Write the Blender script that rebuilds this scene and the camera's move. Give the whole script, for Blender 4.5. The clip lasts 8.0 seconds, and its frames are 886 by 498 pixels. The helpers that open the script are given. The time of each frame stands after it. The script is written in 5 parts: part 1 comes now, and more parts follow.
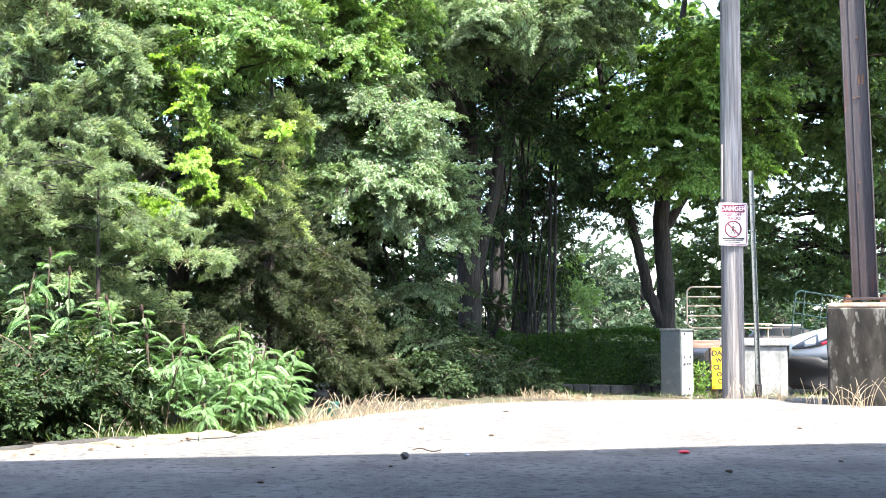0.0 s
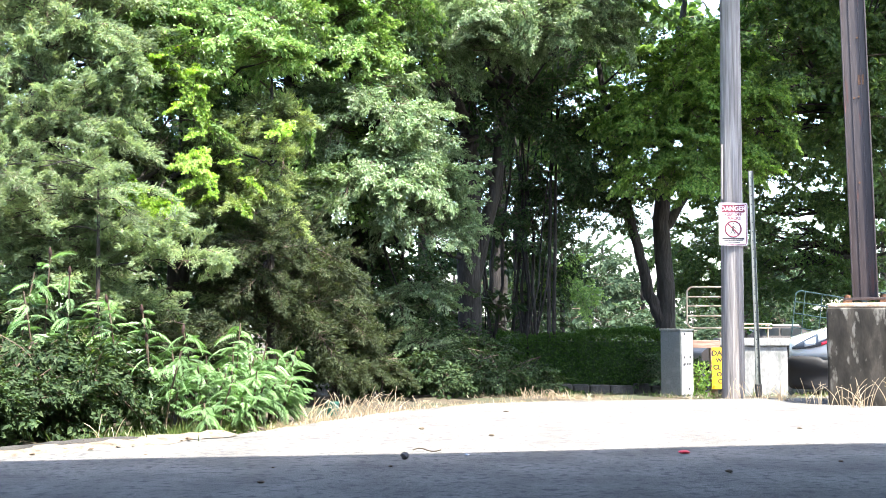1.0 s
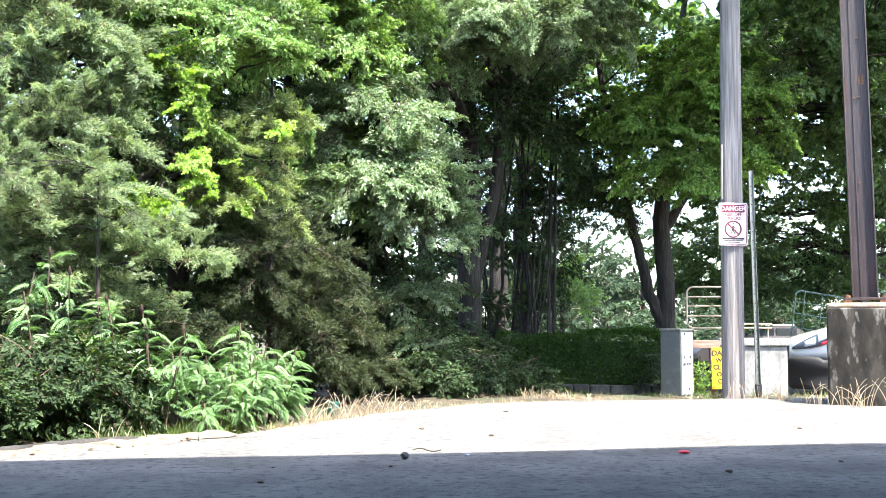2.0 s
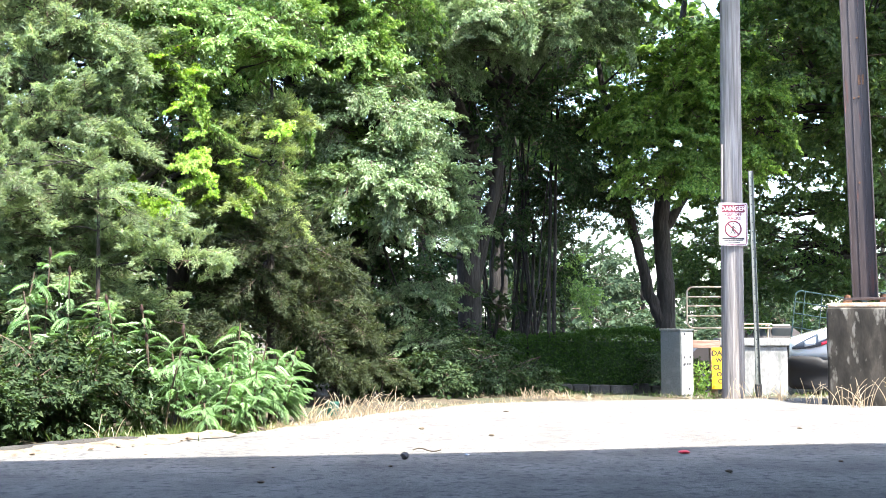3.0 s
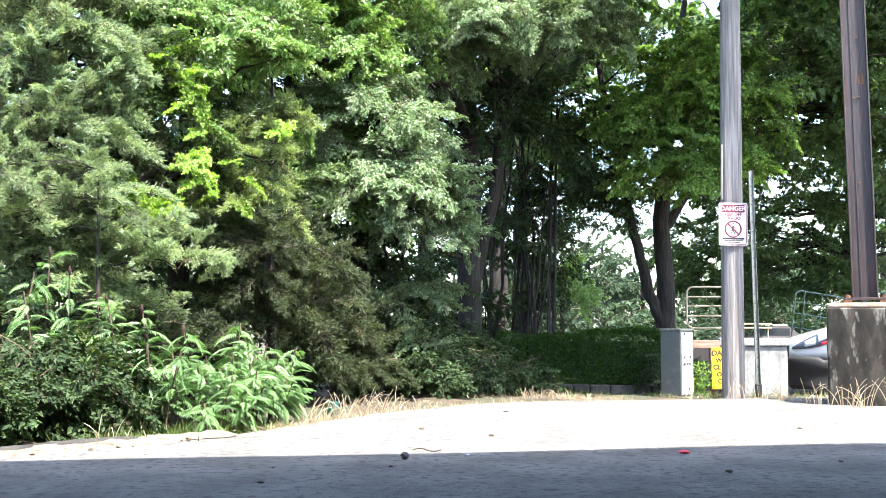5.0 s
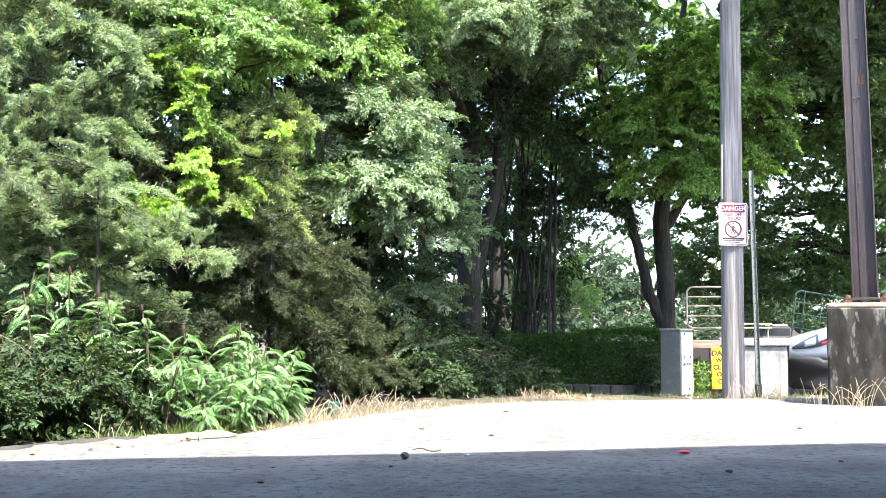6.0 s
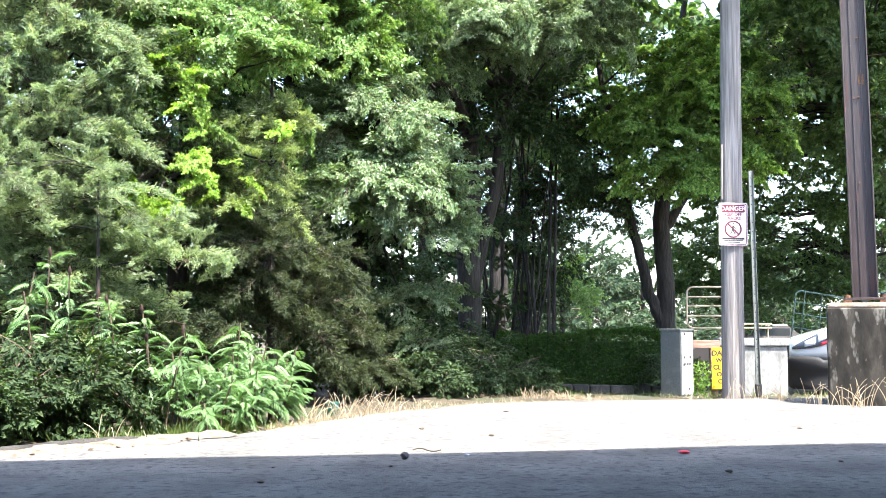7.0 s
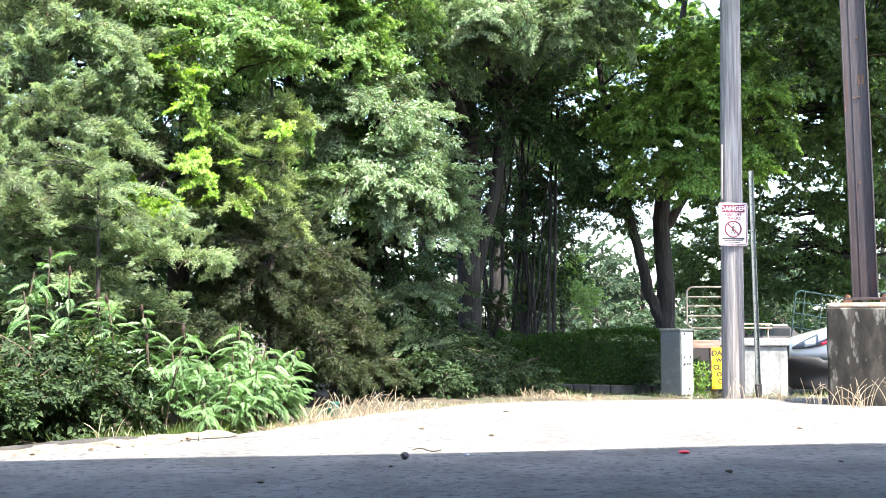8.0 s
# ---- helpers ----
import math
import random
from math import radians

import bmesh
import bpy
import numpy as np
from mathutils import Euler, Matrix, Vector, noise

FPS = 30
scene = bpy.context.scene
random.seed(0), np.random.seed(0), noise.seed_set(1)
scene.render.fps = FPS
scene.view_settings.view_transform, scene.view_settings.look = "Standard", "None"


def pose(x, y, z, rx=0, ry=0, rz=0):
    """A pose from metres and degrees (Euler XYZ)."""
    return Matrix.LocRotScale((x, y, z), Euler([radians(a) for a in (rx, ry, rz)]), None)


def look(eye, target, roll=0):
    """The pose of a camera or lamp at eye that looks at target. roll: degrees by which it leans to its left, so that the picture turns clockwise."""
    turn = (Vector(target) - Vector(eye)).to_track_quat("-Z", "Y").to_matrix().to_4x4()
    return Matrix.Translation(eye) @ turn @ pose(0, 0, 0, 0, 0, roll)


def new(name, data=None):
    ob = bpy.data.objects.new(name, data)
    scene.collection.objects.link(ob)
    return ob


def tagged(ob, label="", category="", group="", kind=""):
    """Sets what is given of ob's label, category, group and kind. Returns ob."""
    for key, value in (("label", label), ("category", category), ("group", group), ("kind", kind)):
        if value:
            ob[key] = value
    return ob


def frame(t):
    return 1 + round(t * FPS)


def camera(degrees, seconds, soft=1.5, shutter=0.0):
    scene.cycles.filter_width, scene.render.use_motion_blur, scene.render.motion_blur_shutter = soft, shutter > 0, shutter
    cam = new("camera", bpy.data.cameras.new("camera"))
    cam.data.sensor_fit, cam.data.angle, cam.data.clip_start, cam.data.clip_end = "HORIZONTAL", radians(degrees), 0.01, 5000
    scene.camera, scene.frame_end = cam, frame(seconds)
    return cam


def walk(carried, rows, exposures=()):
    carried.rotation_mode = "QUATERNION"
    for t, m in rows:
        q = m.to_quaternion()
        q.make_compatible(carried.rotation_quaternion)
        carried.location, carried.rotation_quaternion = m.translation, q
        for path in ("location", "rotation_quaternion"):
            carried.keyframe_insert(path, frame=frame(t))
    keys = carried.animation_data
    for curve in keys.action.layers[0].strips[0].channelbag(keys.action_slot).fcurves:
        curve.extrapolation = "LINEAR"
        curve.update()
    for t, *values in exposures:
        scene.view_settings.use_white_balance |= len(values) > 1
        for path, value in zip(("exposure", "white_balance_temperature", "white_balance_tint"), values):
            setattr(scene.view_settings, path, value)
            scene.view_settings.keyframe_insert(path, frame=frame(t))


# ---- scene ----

cam = camera(44.86, 8.0, soft=0.85)
EYE = pose(0, 0, 0.75, 94.1, 0, 0)
walk(cam, [(0.0, EYE), (8.0, EYE)])

# ---- world, sun, exposure ----
SUN_EL, SUN_X, SUN_Y = radians(62), 0.66, -0.75
world = bpy.data.worlds.new("sky")
scene.world = world
world.use_nodes = True
wn = world.node_tree.nodes
sky = wn.new("ShaderNodeTexSky")
sky.sky_type, sky.sun_disc, sky.sun_elevation = "NISHITA", False, SUN_EL
sky.sun_rotation = math.atan2(SUN_X, SUN_Y)
sky.air_density, sky.dust_density = 1.0, 2.0
world.node_tree.links.new(sky.outputs[0], wn["Background"].inputs[0])
wn["Background"].inputs[1].default_value = 0.15
sun = new("sun", bpy.data.lights.new("sun", "SUN"))
sun.data.energy, sun.data.angle, sun.data.color = 3.55, radians(0.53), (1.0, 0.95, 0.86)
ce = math.cos(SUN_EL)
sun.matrix_world = look((SUN_X * ce * 60, SUN_Y * ce * 60, math.sin(SUN_EL) * 60), (0, 0, 0))
scene.view_settings.exposure = 2.93


# ---- materials ----
def ramp(nt, stops):
    r = nt.nodes.new("ShaderNodeValToRGB")
    while len(r.color_ramp.elements) < len(stops):
        r.color_ramp.elements.new(0.5)
    for e, (p, c) in zip(r.color_ramp.elements, stops):
        e.position, e.color = p, (*c, 1)
    return r


def surface(name, stops, scale=4.0, detail=8, rough=0.8, metal=0.0, bump=0.3, bump_scale=60.0, dist=0.01,
            stretch=(1, 1, 1), spots=None, spot_scale=6.0, spot_cut=(0.55, 0.7), vary=0.0, spec=0.4, grain=0.55):
    """Noise-coloured surface with fine relief; spots: a second colour in patches."""
    m = bpy.data.materials.new(name)
    m.use_nodes = True
    nt = m.node_tree
    n, l = nt.nodes, nt.links
    bsdf = n["Principled BSDF"]
    co = n.new("ShaderNodeTexCoord")
    mp = n.new("ShaderNodeMapping")
    mp.inputs["Scale"].default_value = stretch
    l.new(co.outputs["Object"], mp.inputs[0])
    t1 = n.new("ShaderNodeTexNoise")
    t1.inputs["Scale"].default_value, t1.inputs["Detail"].default_value = scale, detail
    l.new(mp.outputs[0], t1.inputs["Vector"])
    r1 = ramp(nt, stops)
    l.new(t1.outputs[0], r1.inputs[0])
    col = r1.outputs[0]
    t2 = n.new("ShaderNodeTexNoise")
    t2.inputs["Scale"].default_value, t2.inputs["Detail"].default_value = bump_scale, 4
    l.new(mp.outputs[0], t2.inputs["Vector"])
    g = n.new("ShaderNodeMix")
    g.data_type, g.blend_type = "RGBA", "OVERLAY"
    g.inputs[0].default_value = grain
    l.new(col, g.inputs[6])
    l.new(t2.outputs[0], g.inputs[7])
    col = g.outputs[2]
    if spots:
        t3 = n.new("ShaderNodeTexNoise")
        t3.inputs["Scale"].default_value, t3.inputs["Detail"].default_value = spot_scale, 6
        l.new(mp.outputs[0], t3.inputs["Vector"])
        r3 = ramp(nt, [(spot_cut[0], (0, 0, 0)), (spot_cut[1], (1, 1, 1))])
        l.new(t3.outputs[0], r3.inputs[0])
        x = n.new("ShaderNodeMix")
        x.data_type = "RGBA"
        l.new(r3.outputs[0], x.inputs[0])
        l.new(col, x.inputs[6])
        x.inputs[7].default_value = (*spots, 1)
        col = x.outputs[2]
    if vary:
        oi = n.new("ShaderNodeObjectInfo")
        mr = n.new("ShaderNodeMapRange")
        mr.inputs[3].default_value, mr.inputs[4].default_value = 1 - vary, 1 + vary
        l.new(oi.outputs["Random"], mr.inputs[0])
        h = n.new("ShaderNodeHueSaturation")
        l.new(mr.outputs[0], h.inputs["Value"])
        l.new(col, h.inputs["Color"])
        col = h.outputs[0]
    l.new(col, bsdf.inputs["Base Color"])
    bsdf.inputs["Roughness"].default_value, bsdf.inputs["Metallic"].default_value = rough, metal
    bsdf.inputs["Specular IOR Level"].default_value = spec
    if bump:
        b = n.new("ShaderNodeBump")
        b.inputs["Strength"].default_value, b.inputs["Distance"].default_value = bump, dist
        l.new(t2.outputs[0], b.inputs["Height"])
        l.new(b.outputs[0], bsdf.inputs["Normal"])
    return m


def leaf_material(name, stops, through_col, trans=0.35, rough=0.40, vary=0.25, spec=0.55):
    """Leaves: colour by leaf and by bough, gloss on top, light let through."""
    m = bpy.data.materials.new(name)
    m.use_nodes = True
    nt = m.node_tree
    n, l = nt.nodes, nt.links
    bsdf, out = n["Principled BSDF"], n["Material Output"]
    geo = n.new("ShaderNodeNewGeometry")
    r = ramp(nt, stops)
    l.new(geo.outputs["Random Per Island"], r.inputs[0])
    oi = n.new("ShaderNodeObjectInfo")
    mr = n.new("ShaderNodeMapRange")
    mr.inputs[3].default_value, mr.inputs[4].default_value = 1 - vary, 1 + vary
    l.new(oi.outputs["Random"], mr.inputs[0])
    h = n.new("ShaderNodeHueSaturation")
    l.new(mr.outputs[0], h.inputs["Value"])
    l.new(r.outputs[0], h.inputs["Color"])
    l.new(h.outputs[0], bsdf.inputs["Base Color"])
    bsdf.inputs["Roughness"].default_value = rough
    bsdf.inputs["Specular IOR Level"].default_value = spec
    tr = n.new("ShaderNodeBsdfTranslucent")
    x = n.new("ShaderNodeMix")
    x.data_type, x.blend_type = "RGBA", "MULTIPLY"
    x.inputs[0].default_value = 1.0
    l.new(h.outputs[0], x.inputs[6])
    x.inputs[7].default_value = (*(1.5 * c for c in through_col), 1)
    l.new(x.outputs[2], tr.inputs[0])
    mix = n.new("ShaderNodeMixShader")
    mix.inputs[0].default_value = trans
    l.new(bsdf.outputs[0], mix.inputs[1])
    l.new(tr.outputs[0], mix.inputs[2])
    l.new(mix.outputs[0], out.inputs[0])
    return m


def plain(name, col, rough=0.5, metal=0.0, coat=0.0):
    m = bpy.data.materials.new(name)
    m.use_nodes = True
    b = m.node_tree.nodes["Principled BSDF"]
    b.inputs["Base Color"].default_value = (*col, 1)
    b.inputs["Roughness"].default_value, b.inputs["Metallic"].default_value = rough, metal
    b.inputs["Coat Weight"].default_value = coat
    return m


ASPHALT = surface("asphalt", [(0.32, (0.102, 0.098, 0.093)), (0.68, (0.186, 0.180, 0.170))], scale=2.0, detail=12, bump=1.0, bump_scale=120,
                  dist=0.012, rough=0.92, spots=(0.075, 0.075, 0.077), spot_scale=17, spot_cut=(0.52, 0.66), spec=0.25, grain=1.0)
KERB_TAR = surface("dark_kerb_asphalt", [(0.3, (0.02, 0.019, 0.018)), (0.7, (0.05, 0.047, 0.043))], scale=6, bump=0.8, bump_scale=60, dist=0.015, rough=0.95)
SOIL = surface("soil", [(0.3, (0.03, 0.024, 0.016)), (0.7, (0.085, 0.068, 0.045))], scale=3, bump=0.8, bump_scale=30, dist=0.03,
               rough=0.95, spots=(0.042, 0.048, 0.024), spot_scale=1.2, spot_cut=(0.5, 0.62))
SAND = surface("sand", [(0.35, (0.085, 0.068, 0.05)), (0.65, (0.24, 0.205, 0.165))], scale=14, bump=0.9, bump_scale=70, dist=0.01,
               rough=0.95, spots=(0.12, 0.09, 0.06), spot_scale=14)
BARK = surface("bark", [(0.3, (0.013, 0.011, 0.010)), (0.7, (0.038, 0.033, 0.029))], scale=9, stretch=(1, 1, 0.22), bump=1.0,
               bump_scale=28, dist=0.03, rough=0.95)
TWIG = surface("twig_bark", [(0.3, (0.05, 0.035, 0.025)), (0.7, (0.13, 0.10, 0.07))], scale=12, bump=0.3)
POLE_WOOD = surface("weathered_pole_wood", [(0.25, (0.095, 0.086, 0.084)), (0.5, (0.195, 0.180, 0.176)), (0.75, (0.29, 0.272, 0.265))], scale=7,
                    stretch=(5, 5, 0.18), bump=0.7, bump_scale=18, dist=0.012, rough=0.85, spots=(0.13, 0.115, 0.105), spot_scale=5,
                    spot_cut=(0.6, 0.75))
RUSTY = surface("brown_painted_steel", [(0.3, (0.025, 0.018, 0.019)), (0.7, (0.045, 0.034, 0.035))], scale=5, stretch=(3, 3, 0.3),
                bump=0.25, bump_scale=25, rough=0.55, spots=(0.075, 0.028, 0.022), spot_scale=6, spot_cut=(0.62, 0.70))
RUST = surface("rust", [(0.3, (0.05, 0.026, 0.016)), (0.7, (0.16, 0.08, 0.045))], scale=20, bump=0.5, rough=0.9)
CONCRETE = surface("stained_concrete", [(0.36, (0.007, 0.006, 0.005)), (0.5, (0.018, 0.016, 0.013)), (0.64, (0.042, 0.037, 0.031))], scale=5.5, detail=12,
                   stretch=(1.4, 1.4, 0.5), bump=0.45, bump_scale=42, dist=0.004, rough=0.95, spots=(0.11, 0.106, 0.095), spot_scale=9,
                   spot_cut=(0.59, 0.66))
CONCRETE_RIM = surface("rust_stained_rim", [(0.3, (0.32, 0.17, 0.08)), (0.7, (0.50, 0.42, 0.34))], scale=6, bump=0.5, rough=0.95)
PALE_CONCRETE = surface("pale_concrete", [(0.3, (0.15, 0.154, 0.152)), (0.7, (0.29, 0.295, 0.29))], scale=4, stretch=(1, 1, 0.5), bump=0.4,
                        bump_scale=40, rough=0.92, spots=(0.12, 0.122, 0.117), spot_scale=6)
LOW_STONE = surface("grey_stone", [(0.3, (0.03, 0.029, 0.027)), (0.7, (0.08, 0.077, 0.07))], scale=7, bump=0.9, rough=0.95, vary=0.3)
BOX_PAINT = surface("grey_box_paint", [(0.3, (0.09, 0.10, 0.097)), (0.7, (0.115, 0.126, 0.122))], scale=3, bump=0.05, rough=0.5,
                    spots=(0.14, 0.14, 0.14), spot_scale=9)
# paler than BOX_PAINT: sunlight on that face is put into the colour
BOX_DOOR = surface("sunlit_door_paint", [(0.3, (0.17, 0.175, 0.18)), (0.7, (0.235, 0.24, 0.245))], scale=4, bump=0.05, rough=0.6,
                   spots=(0.15, 0.155, 0.16), spot_scale=16)
BEAM_WOOD = surface("reddish_beam_wood", [(0.3, (0.17, 0.10, 0.075)), (0.7, (0.33, 0.22, 0.17))], scale=8, stretch=(0.3, 4, 4), bump=0.5,
                    rough=0.85)
GALV = surface("grey_green_steel", [(0.3, (0.12, 0.135, 0.13)), (0.7, (0.20, 0.215, 0.21))], scale=9, bump=0.1, rough=0.5, metal=0.3)
BEIGE_TUBE = surface("beige_tube_paint", [(0.3, (0.36, 0.27, 0.18)), (0.7, (0.50, 0.42, 0.31))], scale=10, bump=0.1, rough=0.5)
GREEN_TUBE = surface("green_tube_paint", [(0.3, (0.045, 0.085, 0.075)), (0.7, (0.08, 0.13, 0.115))], scale=10, bump=0.1, rough=0.5)
SIGN_WHITE = surface("sign_white", [(0.3, (0.50, 0.46, 0.475)), (0.7, (0.60, 0.56, 0.575))], scale=9, bump=0.02, rough=0.45)
SIGN_RED = plain("sign_maroon", (0.13, 0.010, 0.028), 0.6)
SIGN_YELLOW = surface("sign_yellow", [(0.3, (0.62, 0.36, 0.015)), (0.7, (0.72, 0.44, 0.025))], scale=9, bump=0.02, rough=0.45)
BLACK = plain("black_plastic", (0.013, 0.013, 0.015), 0.75)
INK = plain("black_ink", (0.02, 0.018, 0.018), 0.6)
CAR_BROWN = plain("dull_brown_car_paint", (0.022, 0.017, 0.017), 0.6)
CAR_GREY = plain("pale_grey_car_paint", (0.40, 0.40, 0.42), 0.5)
CAR_WHITE = plain("white_car_paint", (0.74, 0.76, 0.79), 0.22, coat=1.0)
RUBBER = plain("tyre_rubber", (0.02, 0.02, 0.02), 0.85)
RIM_METAL = plain("wheel_rim_metal", (0.45, 0.45, 0.47), 0.3, 0.9)
LAMP_DARK = plain("headlamp_housing", (0.09, 0.11, 0.15), 0.2, 0.2)
LAMP_CLEAR = plain("headlamp_lens", (0.60, 0.67, 0.77), 0.15, 0.1)
GLASS_DARK = plain("car_window", (0.02, 0.025, 0.03), 0.06)
RED_BIT = plain("red_plastic", (0.55, 0.02, 0.05), 0.4)
TEAL = plain("dark_teal_plastic", (0.01, 0.09, 0.07), 0.5)
STONE_DARK = surface("dark_pebble", [(0.3, (0.03, 0.03, 0.035)), (0.7, (0.07, 0.07, 0.08))], scale=30, bump=0.5)
DEAD_LEAF = surface("dead_leaf", [(0.3, (0.04, 0.03, 0.02)), (0.7, (0.10, 0.075, 0.05))], scale=30, bump=0.2, vary=0.3)
WALL_PAINT = surface("building_wall_paint", [(0.3, (0.30, 0.27, 0.24)), (0.7, (0.38, 0.35, 0.31))], scale=2, bump=0.2)
ROOF_DARK = surface("canopy_boards", [(0.3, (0.10, 0.085, 0.07)), (0.7, (0.16, 0.14, 0.12))], scale=3, bump=0.2)

LEAF_GREY = leaf_material("grey_green_leaf", [(0.0, (0.078, 0.132, 0.062)), (0.55, (0.145, 0.215, 0.105)), (1.0, (0.245, 0.305, 0.190))],
                          (0.9, 0.95, 0.5), 0.40)
LEAF_MID = leaf_material("mid_green_leaf", [(0.00, (0.075, 0.152, 0.040)), (0.60, (0.140, 0.238, 0.072)), (1.00, (0.235, 0.325, 0.130))],
                          (1.0, 1.0, 0.4), 0.44)
LEAF_LIME = leaf_material("yellow_green_leaf", [(0.0, (0.125, 0.250, 0.030)), (0.6, (0.225, 0.370, 0.048)), (1.0, (0.310, 0.440, 0.080))],
                          (1.0, 1.0, 0.2), 0.42)
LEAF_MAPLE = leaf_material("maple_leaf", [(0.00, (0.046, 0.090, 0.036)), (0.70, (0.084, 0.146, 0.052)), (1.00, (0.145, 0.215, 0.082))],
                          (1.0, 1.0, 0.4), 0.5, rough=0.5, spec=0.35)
# maple leaf lightened as if sunlit, for front boughs; weed clump shares it
LEAF_BRIGHT = leaf_material("bright_sunlit_leaf", [(0.00, (0.085, 0.170, 0.045)), (0.60, (0.145, 0.255, 0.066)), (1.00, (0.230, 0.340, 0.100))],
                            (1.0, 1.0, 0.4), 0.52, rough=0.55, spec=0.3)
# leaf darkened so its colour carries the shade of thicket, undersides and low shrubs
LEAF_DARK = leaf_material("shaded_dark_leaf", [(0.00, (0.022, 0.044, 0.020)), (0.70, (0.040, 0.071, 0.030)), (1.00, (0.072, 0.108, 0.048))],
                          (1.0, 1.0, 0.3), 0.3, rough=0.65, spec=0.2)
LEAF_CEDAR = leaf_material("cedar_needle", [(0.00, (0.104, 0.155, 0.086)), (0.60, (0.172, 0.238, 0.130)), (1.00, (0.255, 0.305, 0.178))],
                          (1.0, 1.0, 0.6), 0.5, rough=0.6)
LEAF_OLIVE = leaf_material("olive_cedar_needle", [(0.00, (0.095, 0.140, 0.055)), (0.60, (0.155, 0.210, 0.082)), (1.00, (0.240, 0.285, 0.125))],
                          (1.0, 1.0, 0.45), 0.45, rough=0.6)
# cedar needle darkened: the shade low in the cedars is put into its colour
LEAF_SHADE = leaf_material("shaded_cedar_needle", [(0.0, (0.026, 0.038, 0.022)), (0.6, (0.048, 0.066, 0.036)), (1.0, (0.088, 0.108, 0.058))],
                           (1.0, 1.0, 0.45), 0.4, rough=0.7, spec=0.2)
LEAF_SUMAC = leaf_material("sumac_leaflet", [(0.00, (0.095, 0.175, 0.075)), (0.60, (0.150, 0.255, 0.115)), (1.00, (0.230, 0.335, 0.165))],
                          (0.85, 0.95, 0.4), 0.30, rough=0.38, spec=0.5)
# bluish cast in the leaf colour stands in for distance haze
LEAF_FAR = leaf_material("far_woodland_leaf", [(0.0, (0.034, 0.058, 0.036)), (0.6, (0.056, 0.086, 0.053)), (1.0, (0.085, 0.118, 0.074))],
                         (1.0, 1.0, 0.6), 0.3, rough=0.9, spec=0.05)
LEAF_HEDGE = leaf_material("hedge_leaf", [(0.0, (0.026, 0.066, 0.012)), (0.6, (0.047, 0.105, 0.018)), (1.0, (0.07, 0.135, 0.028))],
                           (1.0, 1.0, 0.3), 0.3, rough=0.7, spec=0.2)
GRASS_GREEN = leaf_material("green_grass", [(0.0, (0.045, 0.09, 0.02)), (0.6, (0.09, 0.14, 0.04)), (1.0, (0.17, 0.19, 0.07))],
                            (1.0, 1.0, 0.3), 0.3)
GRASS_DRY = leaf_material("dry_grass", [(0.0, (0.26, 0.20, 0.13)), (0.6, (0.42, 0.35, 0.25)), (1.0, (0.58, 0.51, 0.40))],
                          (1.0, 0.9, 0.6), 0.25)
CONE_RED = surface("sumac_cone", [(0.3, (0.018, 0.008, 0.007)), (0.7, (0.04, 0.016, 0.012))], scale=40, bump=0.6)


# ---- mesh helpers ----
def joined(name, chunks, mats, smooth=False):
    """One mesh out of chunks (vertices, faces of one size, material slot)."""
    V, loops, starts, totals, slots = [], [], [], [], []
    base = at = 0
    for v, f, s in chunks:
        v, f = np.asarray(v, float).reshape(-1, 3), np.asarray(f, int)
        V.append(v)
        loops.append((f + base).ravel())
        k = f.shape[1]
        starts.append(at + np.arange(len(f)) * k)
        totals.append(np.full(len(f), k))
        slots.append(np.full(len(f), s))
        base += len(v)
        at += f.size
    V, loops = np.concatenate(V), np.concatenate(loops)
    starts, totals, slots = np.concatenate(starts), np.concatenate(totals), np.concatenate(slots)
    me = bpy.data.meshes.new(name)
    me.vertices.add(len(V))
    me.vertices.foreach_set("co", V.astype(np.float32).ravel())
    me.loops.add(len(loops))
    me.loops.foreach_set("vertex_index", loops.astype(np.int32))
    me.polygons.add(len(starts))
    me.polygons.foreach_set("loop_start", starts.astype(np.int32))
    me.polygons.foreach_set("loop_total", totals.astype(np.int32))
    for m in mats:
        me.materials.append(m)
    me.polygons.foreach_set("material_index", slots.astype(np.int32))
    me.polygons.foreach_set("use_smooth", np.full(len(starts), bool(smooth)))
    me.update(calc_edges=True)
    me.validate()
    return me


def unit(a):
    return a / np.maximum(np.linalg.norm(a, axis=-1, keepdims=True), 1e-9)


def leaves(P, D, N, L, W, slot=0, fold=0.18, droop=0.18, at=0.42):
    """Folded pointed leaves from base P along D, facing N."""
    P, D, N = np.asarray(P, float), unit(np.asarray(D, float)), np.asarray(N, float)
    S = unit(np.cross(D, N))
    N = np.cross(S, D)
    n = len(P)
    L, W = np.broadcast_to(L, n)[:, None], np.broadcast_to(W, n)[:, None]
    mid = P + D * L * at
    V = np.stack([P, mid + S * W * 0.5 + N * W * fold, mid - S * W * 0.5 + N * W * fold, P + D * L - N * L * droop], 1).reshape(-1, 3)
    i = np.arange(n)[:, None] * 4
    F = np.concatenate([i + [0, 1, 3], i + [0, 3, 2]], 0)
    return V, F, slot


